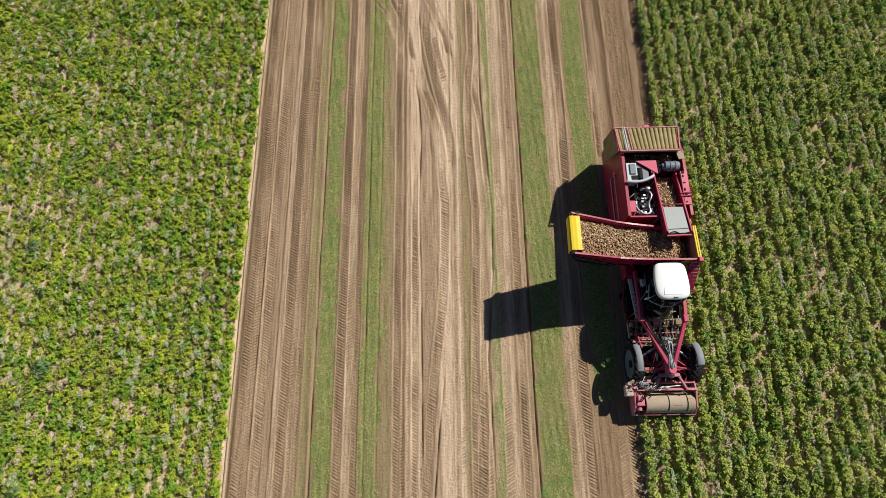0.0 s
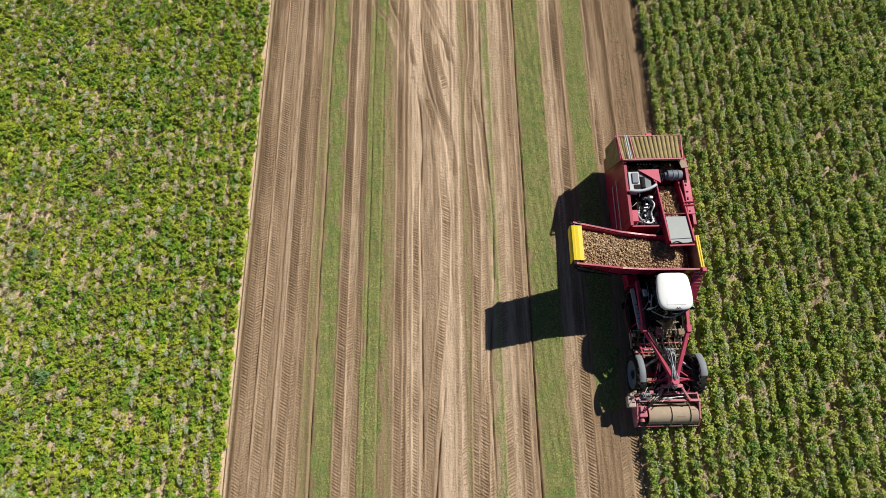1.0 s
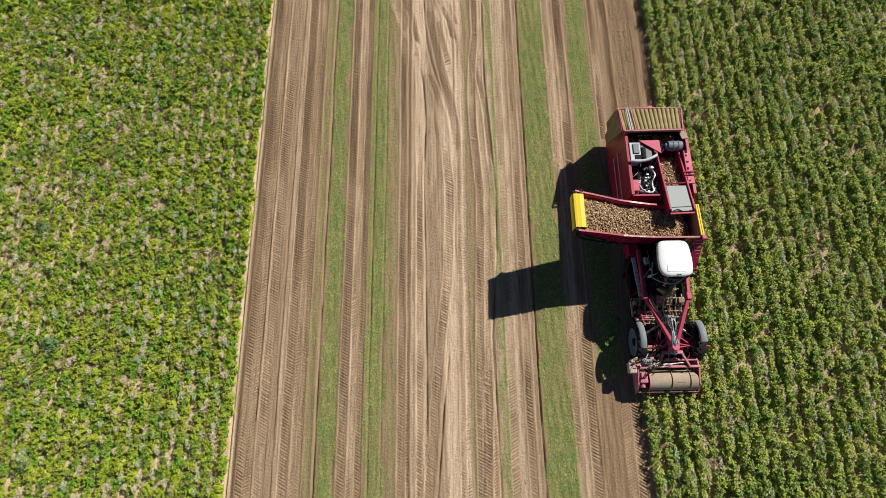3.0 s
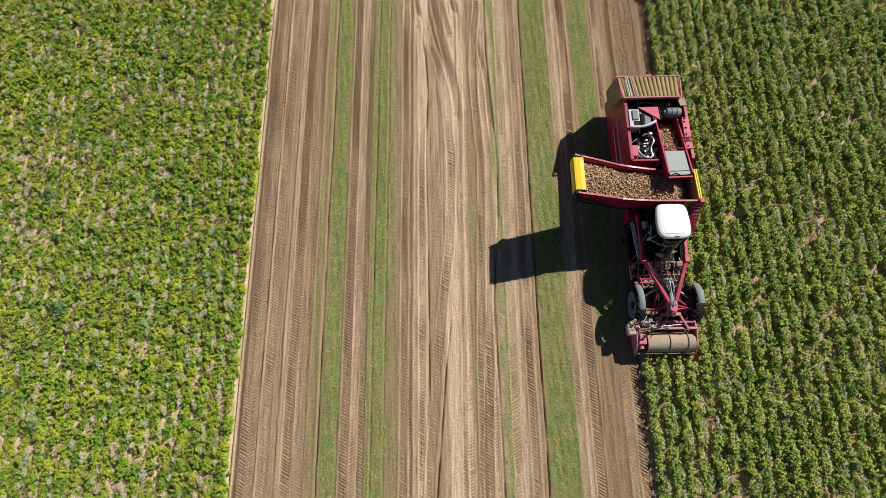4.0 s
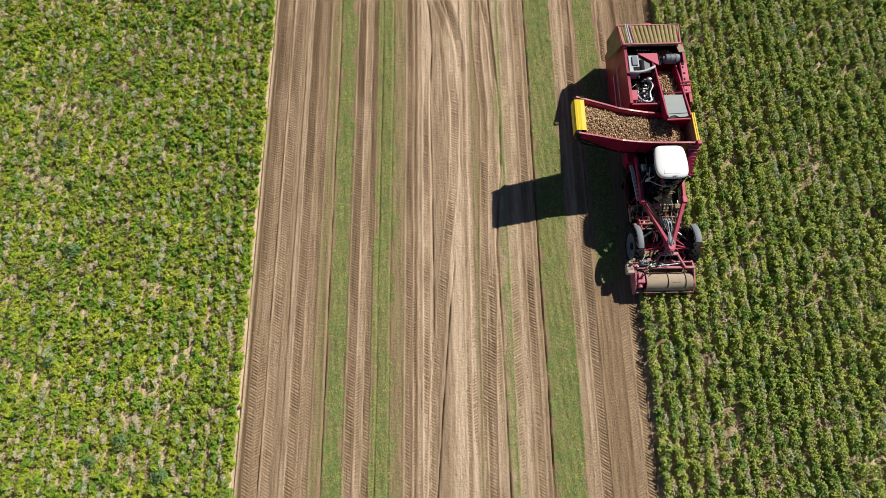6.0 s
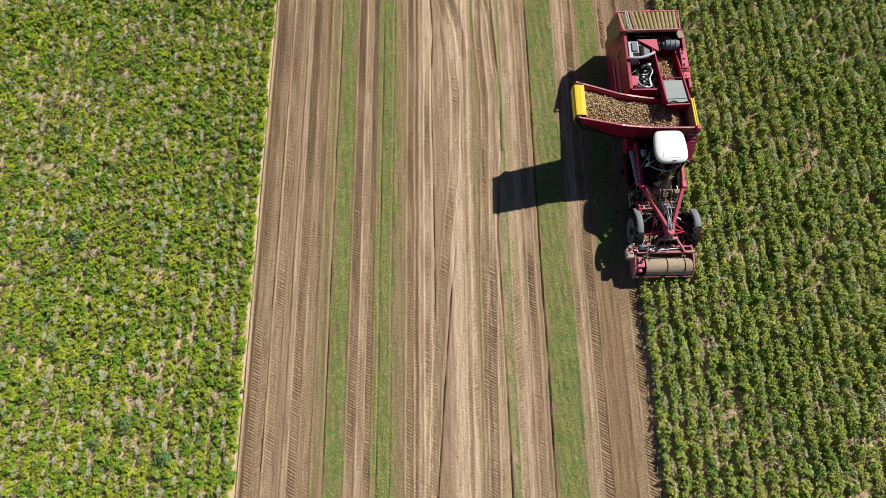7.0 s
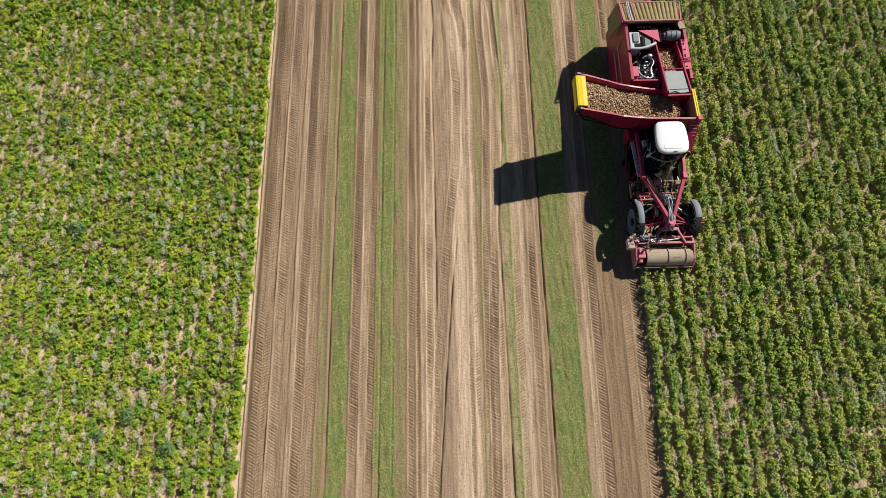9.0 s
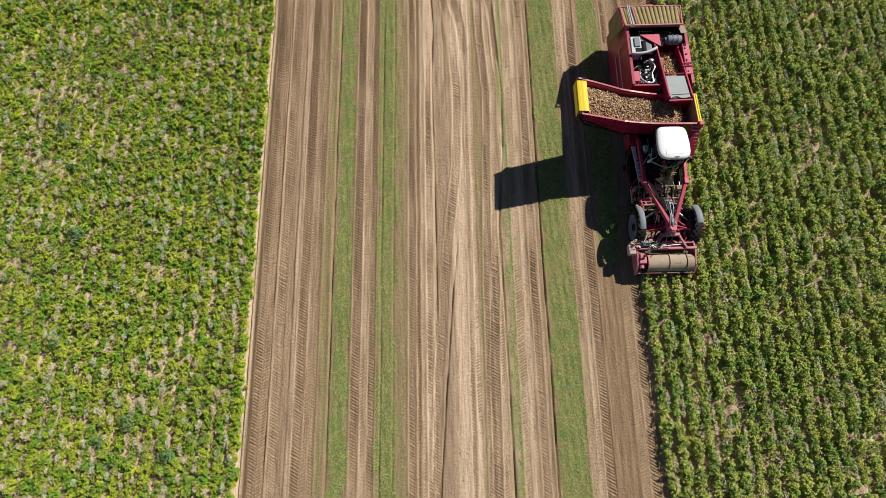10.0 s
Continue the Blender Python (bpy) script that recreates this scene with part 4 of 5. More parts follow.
for k in range(16):
    x = 0.12 + 0.02 * (k - 8)
    top = [(x + rng.uniform(-0.1, 0.1), -2.55 + rng.uniform(-0.15, 0.1), 1.55 + rng.uniform(0, 0.2)), (x + rng.uniform(-0.06, 0.06), -2.95, 1.72 + rng.uniform(0, 0.12)), (0.12 + 0.012 * (k - 8), -3.35, 1.72 + rng.uniform(0, 0.1)), (0.12 + 0.02 * (k - 8), -3.8, 1.8 - rng.uniform(0, 0.1)), (0.12 + 0.025 * (k - 8), -4.12, 1.5 - 0.02 * k)]
    part("hydraulic_hose", hose(top, 0.011 + 0.003 * (k % 3)), (BLUE_GREY, DARK, SILVER)[k % 3], harvester)
for p in ([(0.3, -3.0, 1.5), (0.75, -2.75, 1.6), (1.05, -3.0, 1.45), (1.15, -3.5, 1.2)], [(-0.1, -3.0, 1.5), (-0.5, -2.75, 1.5), (-0.9, -3.05, 1.3), (-1.0, -3.4, 1.1)], [(-0.95, -0.2, 2.15), (-0.88, -1.2, 2.18), (-0.84, -1.85, 2.15), (-0.1, -3.2, 1.85)], [(-0.9, -0.3, 2.15), (-0.82, -1.5, 2.16), (-0.6, -2.2, 2.05), (0.0, -3.2, 1.85)]):
    part("hydraulic_hose", hose(p, 0.024), DARK, harvester, "black hydraulic hose")
manifold = box(-0.02, 0.3, -2.75, -2.5, 1.4, 1.6, 0.02)
for k in range(6):
    rod((0.0 + 0.055 * k, -2.62, 1.6), (0.0 + 0.055 * k, -2.62, 1.7), 0.02, 8, manifold)
part("valve_block", manifold, GREY, harvester, "grey steel valve block", True)

# digging web under the beams
for k, (y, z) in enumerate(((-1.66, 1.08), (-1.93, 1.0), (-2.2, 0.95), (-2.46, 0.88), (-2.7, 0.8))):
    part("web_bar", rod((-1.24 + 0.03 * k, y, z), (1.04, y + 0.03, z), (0.036, 0.026, 0.03)[k % 3], 10), (BEIGE, DRY_MUD, PINK)[k % 3], harvester, "earth-caked cross bar", True)
for x in (-0.72, -0.38, -0.05, 0.3, 0.62, 0.92):
    part("share_rib", beam((x, -1.55, 1.0), (x, -2.75, 0.72), 0.05, 0.14), DARK, harvester)
part("web_floor", slab([(-1.1, -2.9, 0.5), (1.05, -2.9, 0.5), (1.05, 1.0, 1.0), (-1.1, 1.0, 1.0)], 0.05), DARK, harvester, "dark digging web floor")
for x in (-1.15, 1.08):
    part("web_side", slab([(x, -2.9, 0.3), (x, -2.9, 0.7), (x, 0.6, 1.2), (x, 0.6, 0.6)], 0.05), DARK, harvester, "black side plate")
    part("disc_coulter", lathe([(-0.012, 0.36), (0.012, 0.36), (0.02, 0.05), (-0.02, 0.05)], (x, -2.72, 0.36), 28), STEEL, harvester, "worn steel disc coulter", True)
for k in range(3):
    part("red_rail", box(-0.98, -0.52, -2.3 - 0.17 * k, -2.25 - 0.17 * k, 1.2, 1.26, 0.01), RED_BEAM, harvester)
part("red_rail", beam((-0.98, -2.2, 1.23), (-0.85, -2.85, 1.2), 0.06, 0.06), RED_BEAM, harvester)
for k, (x0, x1, y0, y1, z0, z1) in enumerate(((-1.24, -1.1, -1.95, -1.78, 1.05, 1.3), (-1.2, -0.98, -2.3, -2.2, 1.0, 1.22), (-1.15, -0.95, -2.62, -2.52, 0.95, 1.12), (-1.27, -1.2, -2.4, -1.7, 0.9, 1.02), (0.72, 0.98, -1.9, -1.7, 1.1, 1.3), (-0.2, 0.05, -1.85, -1.62, 1.1, 1.3), (-0.62, -0.5, -2.0, -1.6, 1.1, 1.28))):
    part("web_bracket", box(x0, x1, y0, y1, z0, z1, 0.02), (BEIGE, DRY_MUD, PINK)[k % 3], harvester, "earth-caked bracket")
for k in range(8):
    x = -0.95 + 0.26 * k
    part("sieve_tine", hose([(x, -1.5, 1.25), (x + 0.03, -1.8, 1.2), (x - 0.02, -2.1, 1.05), (x + 0.04, -2.45, 1.0)], 0.02, 7), (BEIGE, STEEL, DRY_MUD)[k % 3], harvester)
part("chassis", box(-0.85, 0.85, -0.6, 3.4, 0.95, 1.55, 0.05), DARK, harvester, "dark chassis under cab and bunker")

# walkway rail beside the cab
part("side_rail", beam((-1.2, 0.0, 1.9), (-1.05, -1.72, 1.82), 0.17, 0.05), SILVER, harvester, "pale blue-grey ribbed side rail")
for k in range(8):
    y = -0.1 - 0.2 * k
    part("rail_rib", box(-1.22 + 0.11 * (0.05 - y) / 1.55, -1.1 + 0.11 * (0.05 - y) / 1.55, y - 0.02, y + 0.02, 1.84, 1.9, 0.006), BLUE_GREY, harvester)
part("rail_post", beam((-1.1, -1.45, 0.9), (-1.08, -1.45, 1.8), 0.06, 0.06), RED, harvester)
part("rail_post", beam((-1.15, 0.0, 0.9), (-1.16, 0.0, 1.86), 0.06, 0.06), RED, harvester)
part("cable_loop", hose([(-1.3, 0.2, 1.9), (-1.38, -0.5, 1.5), (-1.34, -1.2, 1.35), (-1.2, -1.9, 1.25), (-1.15, -2.4, 1.3)], 0.03), DARK, harvester)
part("cable_loop", hose([(-1.28, 0.1, 1.7), (-1.42, -0.8, 1.3), (-1.3, -1.7, 1.15), (-1.1, -2.3, 1.2)], 0.024), RED, harvester)
part("tool_box", box(-1.36, -0.9, 0.1, 0.75, 1.3, 1.95, 0.04), RED, harvester, "dark red box beside the cab")

# cab
CX0, CX1, CY0, CY1 = -0.6, 0.8, -1.24, 0.31
roof_bm = bmesh.new()
shell = []
for inset, z in ((0.03, 3.0), (0.0, 3.04), (0.0, 3.1), (0.02, 3.14), (0.06, 3.17), (0.14, 3.19), (0.35, 3.205)):
    ring = []
    for k in range(56):
        a = 2 * math.pi * k / 56
        ca, sa = math.cos(a), math.sin(a)
        power = 0.36 if sa > 0 else 0.5
        u, w = math.copysign(abs(ca) ** power, ca), math.copysign(abs(sa) ** power, sa)
        half_x = 0.70 - 0.06 * max(w, 0) - inset
        ring.append(roof_bm.verts.new((0.5 * (CX0 + CX1) + half_x * u, 0.5 * (CY0 + CY1) + (0.78 - inset) * w, z)))
    shell.append(ring)
for a, b in zip(shell, shell[1:]):
    for k in range(56):
        roof_bm.faces.new((a[k], a[(k + 1) % 56], b[(k + 1) % 56], b[k]))
roof_bm.faces.new(shell[-1])
roof_bm.faces.new(shell[0][::-1])
roof = part("cab_roof", roof_bm, WHITE, harvester, "white rounded cab roof", True)
hatch = shaped([(-0.3, -1.05), (0.45, -1.05), (0.42, -0.75), (-0.27, -0.75)], 3.16, 3.211, 0.004)
part("roof_panel", hatch, WHITE, roof)
part("roof_aerial", rod((0.1, -1.14, 3.12), (0.08, -1.24, 3.3), 0.02, 8, rod((0.17, -1.14, 3.12), (0.2, -1.22, 3.26), 0.018, 8)), DARK, roof)
cab = part("cab_floor", box(-0.55, 0.7, -1.3, 0.26, 1.55, 1.72, 0.04), DARK, harvester, "dark cab base")
for x, y in ((-0.52, -1.1), (0.68, -1.1), (-0.52, 0.2), (0.68, 0.2)):
    part("cab_post", beam((x, y - (0.1 if y < 0 else 0), 1.7), (x, y, 3.02), 0.07, 0.07), DARK, cab)
pane = bmesh.new()
arcs = [(-0.5 + 1.16 * k / 8, -1.2 - 0.28 * math.sin(math.pi * k / 8)) for k in range(9)]
for (xa, ya), (xb, yb) in zip(arcs, arcs[1:]):
    slab([(xa, ya, 1.75), (xb, yb, 1.75), (xb, yb + 0.12, 3.0), (xa, ya + 0.12, 3.0)], 0.012, pane)
part("windscreen", pane, GLASS, cab, "curved tinted windscreen")
visor = bmesh.new()
for (xa, ya), (xb, yb) in zip(arcs, arcs[1:]):
    beam((xa * 1.2 - 0.2, ya + 0.02, 2.75), (xb * 1.2 - 0.2, yb + 0.02, 2.75), 0.03, 0.03, 0, visor)
part("guard_rail", visor, SILVER, cab, "thin curved pale guard rail")
for x in (-0.56, 0.72):
    part("side_window", slab([(x, -1.1, 1.75), (x, 0.2, 1.75), (x, 0.2, 2.98), (x, -1.05, 2.98)], 0.012), GLASS, cab, "tinted side window")
part("rear_window", slab([(0.66, 0.24, 1.75), (-0.5, 0.24, 1.75), (-0.5, 0.24, 2.98), (0.66, 0.24, 2.98)], 0.012), GLASS, cab, "tinted rear window")
seat = box(-0.2, 0.35, -0.5, 0.0, 1.9, 2.1, 0.05)
box(-0.2, 0.35, -0.05, 0.1, 2.0, 2.65, 0.05, seat)
part("seat", seat, DARK, cab, "black driver seat")
part("steering_wheel", hose([(0.07 + 0.18 * math.cos(a / 10 * 6.2832), -0.85 + 0.15 * math.sin(a / 10 * 6.2832), 2.3 + 0.06 * math.sin(a / 10 * 6.2832)) for a in range(11)], 0.016, 6), DARK, cab)
for sx, x in ((-1, -0.6), (1, 0.76)):
    arm = part("mirror_arm", hose([(x, -1.0, 2.85), (x + sx * 0.1, -1.08, 2.9), (x + sx * 0.2, -1.06, 2.75)], 0.018), SILVER, cab)
    part("mirror", box(x + sx * 0.2 - 0.08, x + sx * 0.2 + 0.08, -1.08, -1.03, 2.4, 2.74, 0.02), DARK if sx > 0 else SILVER, arm, "wing mirror")
platform = part("cab_platform", box(-0.98, -0.6, -1.1, 0.25, 1.5, 1.56, 0.01), DARK, harvester, "dark access platform")
for k in range(4):
    part("step", box(-1.3, -1.0, -0.55 - 0.0 * k, -0.3, 0.45 + 0.27 * k, 0.48 + 0.27 * k, 0.008), DARK, harvester)
part("handrail", hose([(-0.95, -1.0, 1.55), (-0.93, -0.95, 2.5), (-0.78, -0.6, 2.6), (-0.75, 0.1, 2.5)], 0.014), GREY, harvester, "thin grey bent handrail", True)
part("washer_bottle", box(-0.85, -0.68, -0.2, 0.02, 1.6, 1.95, 0.04), GREY, harvester)
part("work_lamp", rod((-0.72, -0.78, 2.5), (-0.72, -0.7, 2.5), 0.06, 14), SILVER, harvester, "round work lamp", True)
part("toolbar", beam((-0.72, -1.02, 2.5), (-0.64, -0.45, 2.6), 0.05, 0.05), SILVER, harvester, "pale grey grab bar")
part("platform_box", box(-0.86, -0.68, -0.42, -0.12, 1.7, 2.3, 0.04), SILVER, harvester, "pale grey canister beside the cab")
for k in range(5):
    part("platform_cable", hose([(-0.95 + 0.05 * k, -1.1, 1.62), (-0.86 + 0.03 * k, -0.8 - 0.04 * k, 1.95), (-0.8, -0.5, 1.9 + 0.05 * k), (-0.72, -0.2 + 0.06 * k, 1.7)], 0.014 + 0.004 * (k % 2)), (SILVER, DARK, STEEL, RED_BEAM, DARK)[k], harvester)
part("cable_bundle", hose([(0.14, -1.42, 2.7), (0.2, -1.52, 2.2), (0.08, -1.6, 1.7), (0.15, -1.75, 1.3)], 0.05, 8), DRY_MUD, harvester, "brown bundle of cables hung with shreds of haulm", True)

# bunker: a trough that rises to its discharge end
def rim_z(x):
    return np.interp(x, (-4.1, -2.93, -1.75, -0.5, 1.42), (4.14, 3.74, 3.29, 3.1, 3.04))


def back_y(x):
    return 2.24 - 0.075 * (x + 4.1)


def front_y(x):
    return 0.46 + 0.0 * x


XL, XR = -4.04, 1.40


def wall(y_at, inside, x0, x1, drop, lean, thick):
    bm = bmesh.new()
    n = 18
    rows = []
    for k in range(n + 1):
        x = x0 + (x1 - x0) * k / n
        zt, y = rim_z(x), y_at(x)
        deep = drop * (0.45 + 0.55 * min(1.0, (x + 4.1) / 2.2))
        rows.append([bm.verts.new(c) for c in ((x, y, zt), (x, y + inside * thick, zt), (x, y + inside * (lean + thick), zt - deep), (x, y + inside * lean, zt - deep))])
    for a, b in zip(rows, rows[1:]):
        for k in range(4):
            bm.faces.new((a[k], a[(k + 1) % 4], b[(k + 1) % 4], b[k]))
    bm.faces.new(rows[0]), bm.faces.new(rows[-1][::-1])
    return bm


bunker = part("bunker_front_wall", wall(front_y, 1, XL + 0.15, XR, 1.25, 0.16, 0.06), RED, harvester, "red steel bunker wall")
part("bunker_back_wall", wall(back_y, -1, XL + 0.15, XR, 1.25, 0.16, 0.06), RED, bunker, "red steel bunker wall")
for y_at, s in ((front_y, 1), (back_y, -1)):
    bm = bmesh.new()
    for k in range(8):
        xa, xb = XL + 0.1 + (XR - XL - 0.1) * k / 8, XL + 0.1 + (XR - XL - 0.1) * (k + 1) / 8
        beam((xa, y_at(xa) + s * 0.01, rim_z(xa) + 0.02), (xb, y_at(xb) + s * 0.01, rim_z(xb) + 0.02), 0.07, 0.06, 0, bm)
    part("rim_tube", bm, RED, bunker, "dark red rim tube")
for k in range(8):
    x = -3.6 + 0.62 * k
    part("wall_rib", beam((x, front_y(x) - 0.03, rim_z(x) - 0.08), (x, front_y(x) + 0.12, rim_z(x) - 0.5 - 0.65 * min(1.0, (x + 4.1) / 2.2)), 0.06, 0.06), RED, bunker)
floor = bmesh.new()
lines = []
for k in range(19):
    x = XL + 0.1 + (XR - XL - 0.12) * k / 18
    lines.append([floor.verts.new((x, y, rim_z(x) - d * (0.47 + 0.53 * min(1.0, (x + 4.1) / 2.2)))) for y, d in ((front_y(x) + 0.12, 1.2), (back_y(x) - 0.12, 1.2), (back_y(x) - 0.12, 1.26), (front_y(x) + 0.12, 1.26))])
for a, b in zip(lines, lines[1:]):
    for k in range(4):
        floor.faces.new((a[k], a[(k + 1) % 4], b[(k + 1) % 4], b[k]))
floor.faces.new(lines[0]), floor.faces.new(lines[-1][::-1])
part("bunker_floor", floor, DARK, bunker, "dark conveyor floor")
# yellow discharge end, folded in three
flap = bmesh.new()
prof = [(-4.07, 3.62), (-4.07, 4.05), (-4.02, 4.12), (-3.92, 4.135), (-3.905, 4.115), (-3.77, 4.125), (-3.755, 4.105), (-3.6, 4.09), (-3.56, 3.66)]
outer = [[flap.verts.new((x, y, z)) for y in (0.6, 2.08)] for x, z in prof]
inner = [[flap.verts.new((-3.82 + (x + 3.82) * 0.9, y, z - 0.03)) for y in (0.6, 2.08)] for x, z in prof]
for a, b, c, d in zip(outer, outer[1:], inner, inner[1:]):
    flap.faces.new((a[0], b[0], b[1], a[1])), flap.faces.new((c[1], d[1], d[0], c[0]))
    flap.faces.new((a[0], c[0], d[0], b[0])), flap.faces.new((a[1], b[1], d[1], c[1]))
for k in (0, -1):
    flap.faces.new((outer[k][0], outer[k][1], inner[k][1], inner[k][0]))
part("yellow_flap", flap, YELLOW, bunker, "folded yellow discharge flap")
part("bunker_end_plate", slab([(-3.94, 0.5, 3.5), (-3.94, 2.18, 3.5), (-3.86, 2.18, 4.06), (-3.86, 0.5, 4.06)], 0.04), RED, bunker, "red end plate under the flap")
part("end_hinge", rod((-4.05, 2.16, 4.06), (-3.6, 2.26, 3.98), 0.07, 12), DARK, bunker, "black rubber hinge roll", True)
part("end_bracket", box(-4.04, -3.8, 0.44, 0.6, 3.75, 4.1, 0.03), DARK, bunker, "black rubber end bracket")
part("end_roller", rod((-3.9, 0.6, 3.5), (-3.9, 2.15, 3.5), 0.11, 16), DARK, bunker, "black end roller", True)
for k in range(3):
    part("flap_hose", hose([(-3.98 + 0.06 * k, 0.46, 3.75), (-3.7, 0.4, 3.42 - 0.05 * k), (-3.1, 0.42 - 0.03 * k, 3.0 + 0.06 * k), (-2.2, 0.4, 2.6)], 0.028), DARK, bunker)
end = slab([(XR, front_y(XR), 1.9), (XR, back_y(XR), 1.9), (XR, back_y(XR), rim_z(XR)), (XR, front_y(XR), rim_z(XR))], 0.05)
part("bunker_end_wall", end, BEIGE, bunker, "dusty tan end wall")
for dx in (0.0, 0.085):
    part("yellow_rail", beam((XR + 0.0 + dx - 0.02, front_y(XR) + 0.08, rim_z(XR) + 0.04 + 0.03 * dx), (XR + dx - 0.06, back_y(XR) + 0.12, rim_z(XR) + 0.06), 0.07, 0.06), YELLOW, bunker, "yellow painted rim rail")
part("corner_cap", box(XR - 0.06, XR + 0.14, 0.33, 0.53, 2.9, 3.2, 0.03), RED_BEAM, bunker)
part("support_arm", beam((-2.6, 1.4, 2.5), (-0.9, 1.3, 1.6), 0.18, 0.2, 0.02), RED, bunker, "red bunker lifting arm")
part("lift_cylinder", rod((-2.2, 1.15, 2.35), (-0.8, 1.1, 1.3), 0.06, 12), STEEL, bunker, "bright lifting cylinder", True)
# chain elevator beside the cab
side = part("elevator_side", slab([(1.05, 0.4, 2.9), (1.5, 0.4, 2.9), (1.36, -0.55, 2.0), (1.0, -0.55, 2.0)], 0.06), RED, harvester, "red chain elevator case")
for k in range(9):
    t = k / 8
    part("elevator_bar", rod((1.1 - 0.04 * t, 0.38 - 0.9 * t, 2.94 - 0.88 * t), (1.46 - 0.12 * t, 0.36 - 0.9 * t, 2.94 - 0.88 * t), 0.022, 8), BEIGE, side, "earthy elevator bar", True)
part("red_lever", rod((1.15, -0.6, 2.1), (1.38, -0.75, 2.3), 0.03), RED_BEAM, side)

# hull behind the bunker
for sx, x in ((-1, -1.42), (1, 1.42)):
    o = [(2.35, 3.28), (5.0, 3.28), (5.5, 3.3), (6.78, 2.8), (6.78, 0.75), (5.2, 0.7), (2.3, 0.9)]
    bm = bmesh.new()
    a = [bm.verts.new((x * (1.03 if z < 2.5 else 0.96), y, z)) for y, z in o]
    b = [bm.verts.new((x * (1.03 if z < 2.5 else 0.96) - sx * 0.07, y, z)) for y, z in o]
    bm.faces.new(a), bm.faces.new(b[::-1])
    for k in range(len(o)):
        bm.faces.new((a[k], b[k], b[(k + 1) % len(o)], a[(k + 1) % len(o)]))
    hull = part("hull_side", bm, RED, harvester, "glossy dark red side wall")
    part("top_ledge", box(min(x * 0.97, x * 0.97 - sx * 0.14), max(x * 0.97, x * 0.97 - sx * 0.14), 2.35, 5.35, 3.26, 3.33, 0.015), RED, hull)
    for y, z0, z1 in ((4.75, 1.3, 3.1), (2.7, 1.3, 3.1)):
        part("side_seam", beam((x * 1.03 + sx * 0.015, y, z0), (x * 0.985 + sx * 0.02, y, z1), 0.03, 0.03), RED_BEAM, hull)
    # pale strips draw the wall's highlights in paint, silver on the left side
    for z in (1.75, 2.35):
        part("side_strip", beam((x * 1.03 + sx * 0.02, 2.5, z), (x * 1.03 + sx * 0.02, 4.9, z), 0.03, 0.05), SILVER if sx < 0 else RED_BEAM, hull, "thin pale strip painted as a highlight on the hull wall")
part("hull_floor", box(-1.35, 1.35, 2.4, 6.6, 1.55, 1.68, 0.02), DARK, harvester, "dark hull floor")
part("cross_wall", box(-1.3, 0.0, 2.3, 2.38, 1.6, 3.28, 0.012), RED, harvester, "red cross wall")
part("cross_wall", box(-1.3, 1.3, 5.0, 5.06, 1.6, 2.75, 0.012), RED, harvester, "red cross wall")
part("inner_wall", box(-0.08, -0.02, 2.38, 5.0, 1.6, 3.1, 0.012), RED, harvester)
part("rear_wall", box(-1.35, 1.35, 6.68, 6.76, 0.75, 2.8, 0.02), RED, harvester, "red rear wall")
for k in range(5):
    part("marker_lamp", rod((-0.65 + 0.13 * k, 5.4, 3.02), (-0.65 + 0.13 * k, 5.36, 3.04), 0.03, 10), SILVER, harvester)
part("lamp_bar", box(-0.8, 0.1, 5.4, 5.44, 2.98, 3.06, 0.01), DARK, harvester)

# rear web deck
def deck_z(y):
    return 3.45 - 0.34 * (y - 5.45)


deck = part("deck_frame", beam((-1.44, 5.36, deck_z(5.36) + 0.02), (1.16, 5.38, deck_z(5.38) + 0.02), 0.07, 0.08), PINK, harvester, "earth-stained pale red deck frame")
part("deck_frame_bar", beam((-1.42, 6.82, deck_z(6.82) + 0.02), (1.44, 6.82, deck_z(6.82) + 0.02), 0.055, 0.08), PINK, deck)
for xa, xb in ((-1.44, -1.42), (-0.9, -0.86), (1.14, 1.42)):
    part("deck_frame_bar", beam((xa, 5.36, deck_z(5.36) + 0.03), (xb, 6.82, deck_z(6.82) + 0.03), 0.05, 0.07), PINK, deck)
for xa, xb in ((-1.14, -1.1), (-1.05, -1.02)):
    part("deck_rail", beam((xa - 0.02, 5.36, deck_z(5.36) + 0.07), (xb + 0.02, 6.84, deck_z(6.84) + 0.08), 0.045, 0.05), SILVER, deck, "pale grey deck rail")
for k in range(11):
    a, b = -0.76 + 0.175 * k, -0.74 + 0.195 * k
    rib = rod((a, 5.42, deck_z(5.42) - 0.03), (b, 6.76, deck_z(6.76) - 0.03), 0.083, 14)
    for v in rib.verts:
        v.co.z = deck_z(v.co.y) - 0.03 + 0.75 * (v.co.z - deck_z(v.co.y) + 0.03)
    part("web_rib", rib, TAN, deck, "tan rubber web rib", True)
for k in range(2):
    part("web_roller", rod((-1.36 + 0.15 * k, 5.42, deck_z(5.42) - 0.08), (-1.34 + 0.15 * k, 6.76, deck_z(6.76) - 0.08), 0.075, 12), TAN, deck, "tan rubber web roller", True)
part("deck_bed", slab([(-1.4, 5.4, 3.36), (1.14, 5.4, 3.36), (1.36, 6.8, 2.88), (-1.4, 6.8, 2.88)], 0.05), TAN, deck)
part("tow_bracket", box(-0.08, 0.2, 6.86, 7.03, 2.7, 2.9, 0.03), RED_PALE, deck, "pale red bracket")
part("side_chute", slab([(-1.74, 5.6, 2.0), (-1.46, 5.45, 3.3), (-1.44, 6.9, 2.88), (-1.7, 6.72, 2.0)], 0.05), TAN, harvester, "tan dusty side apron")
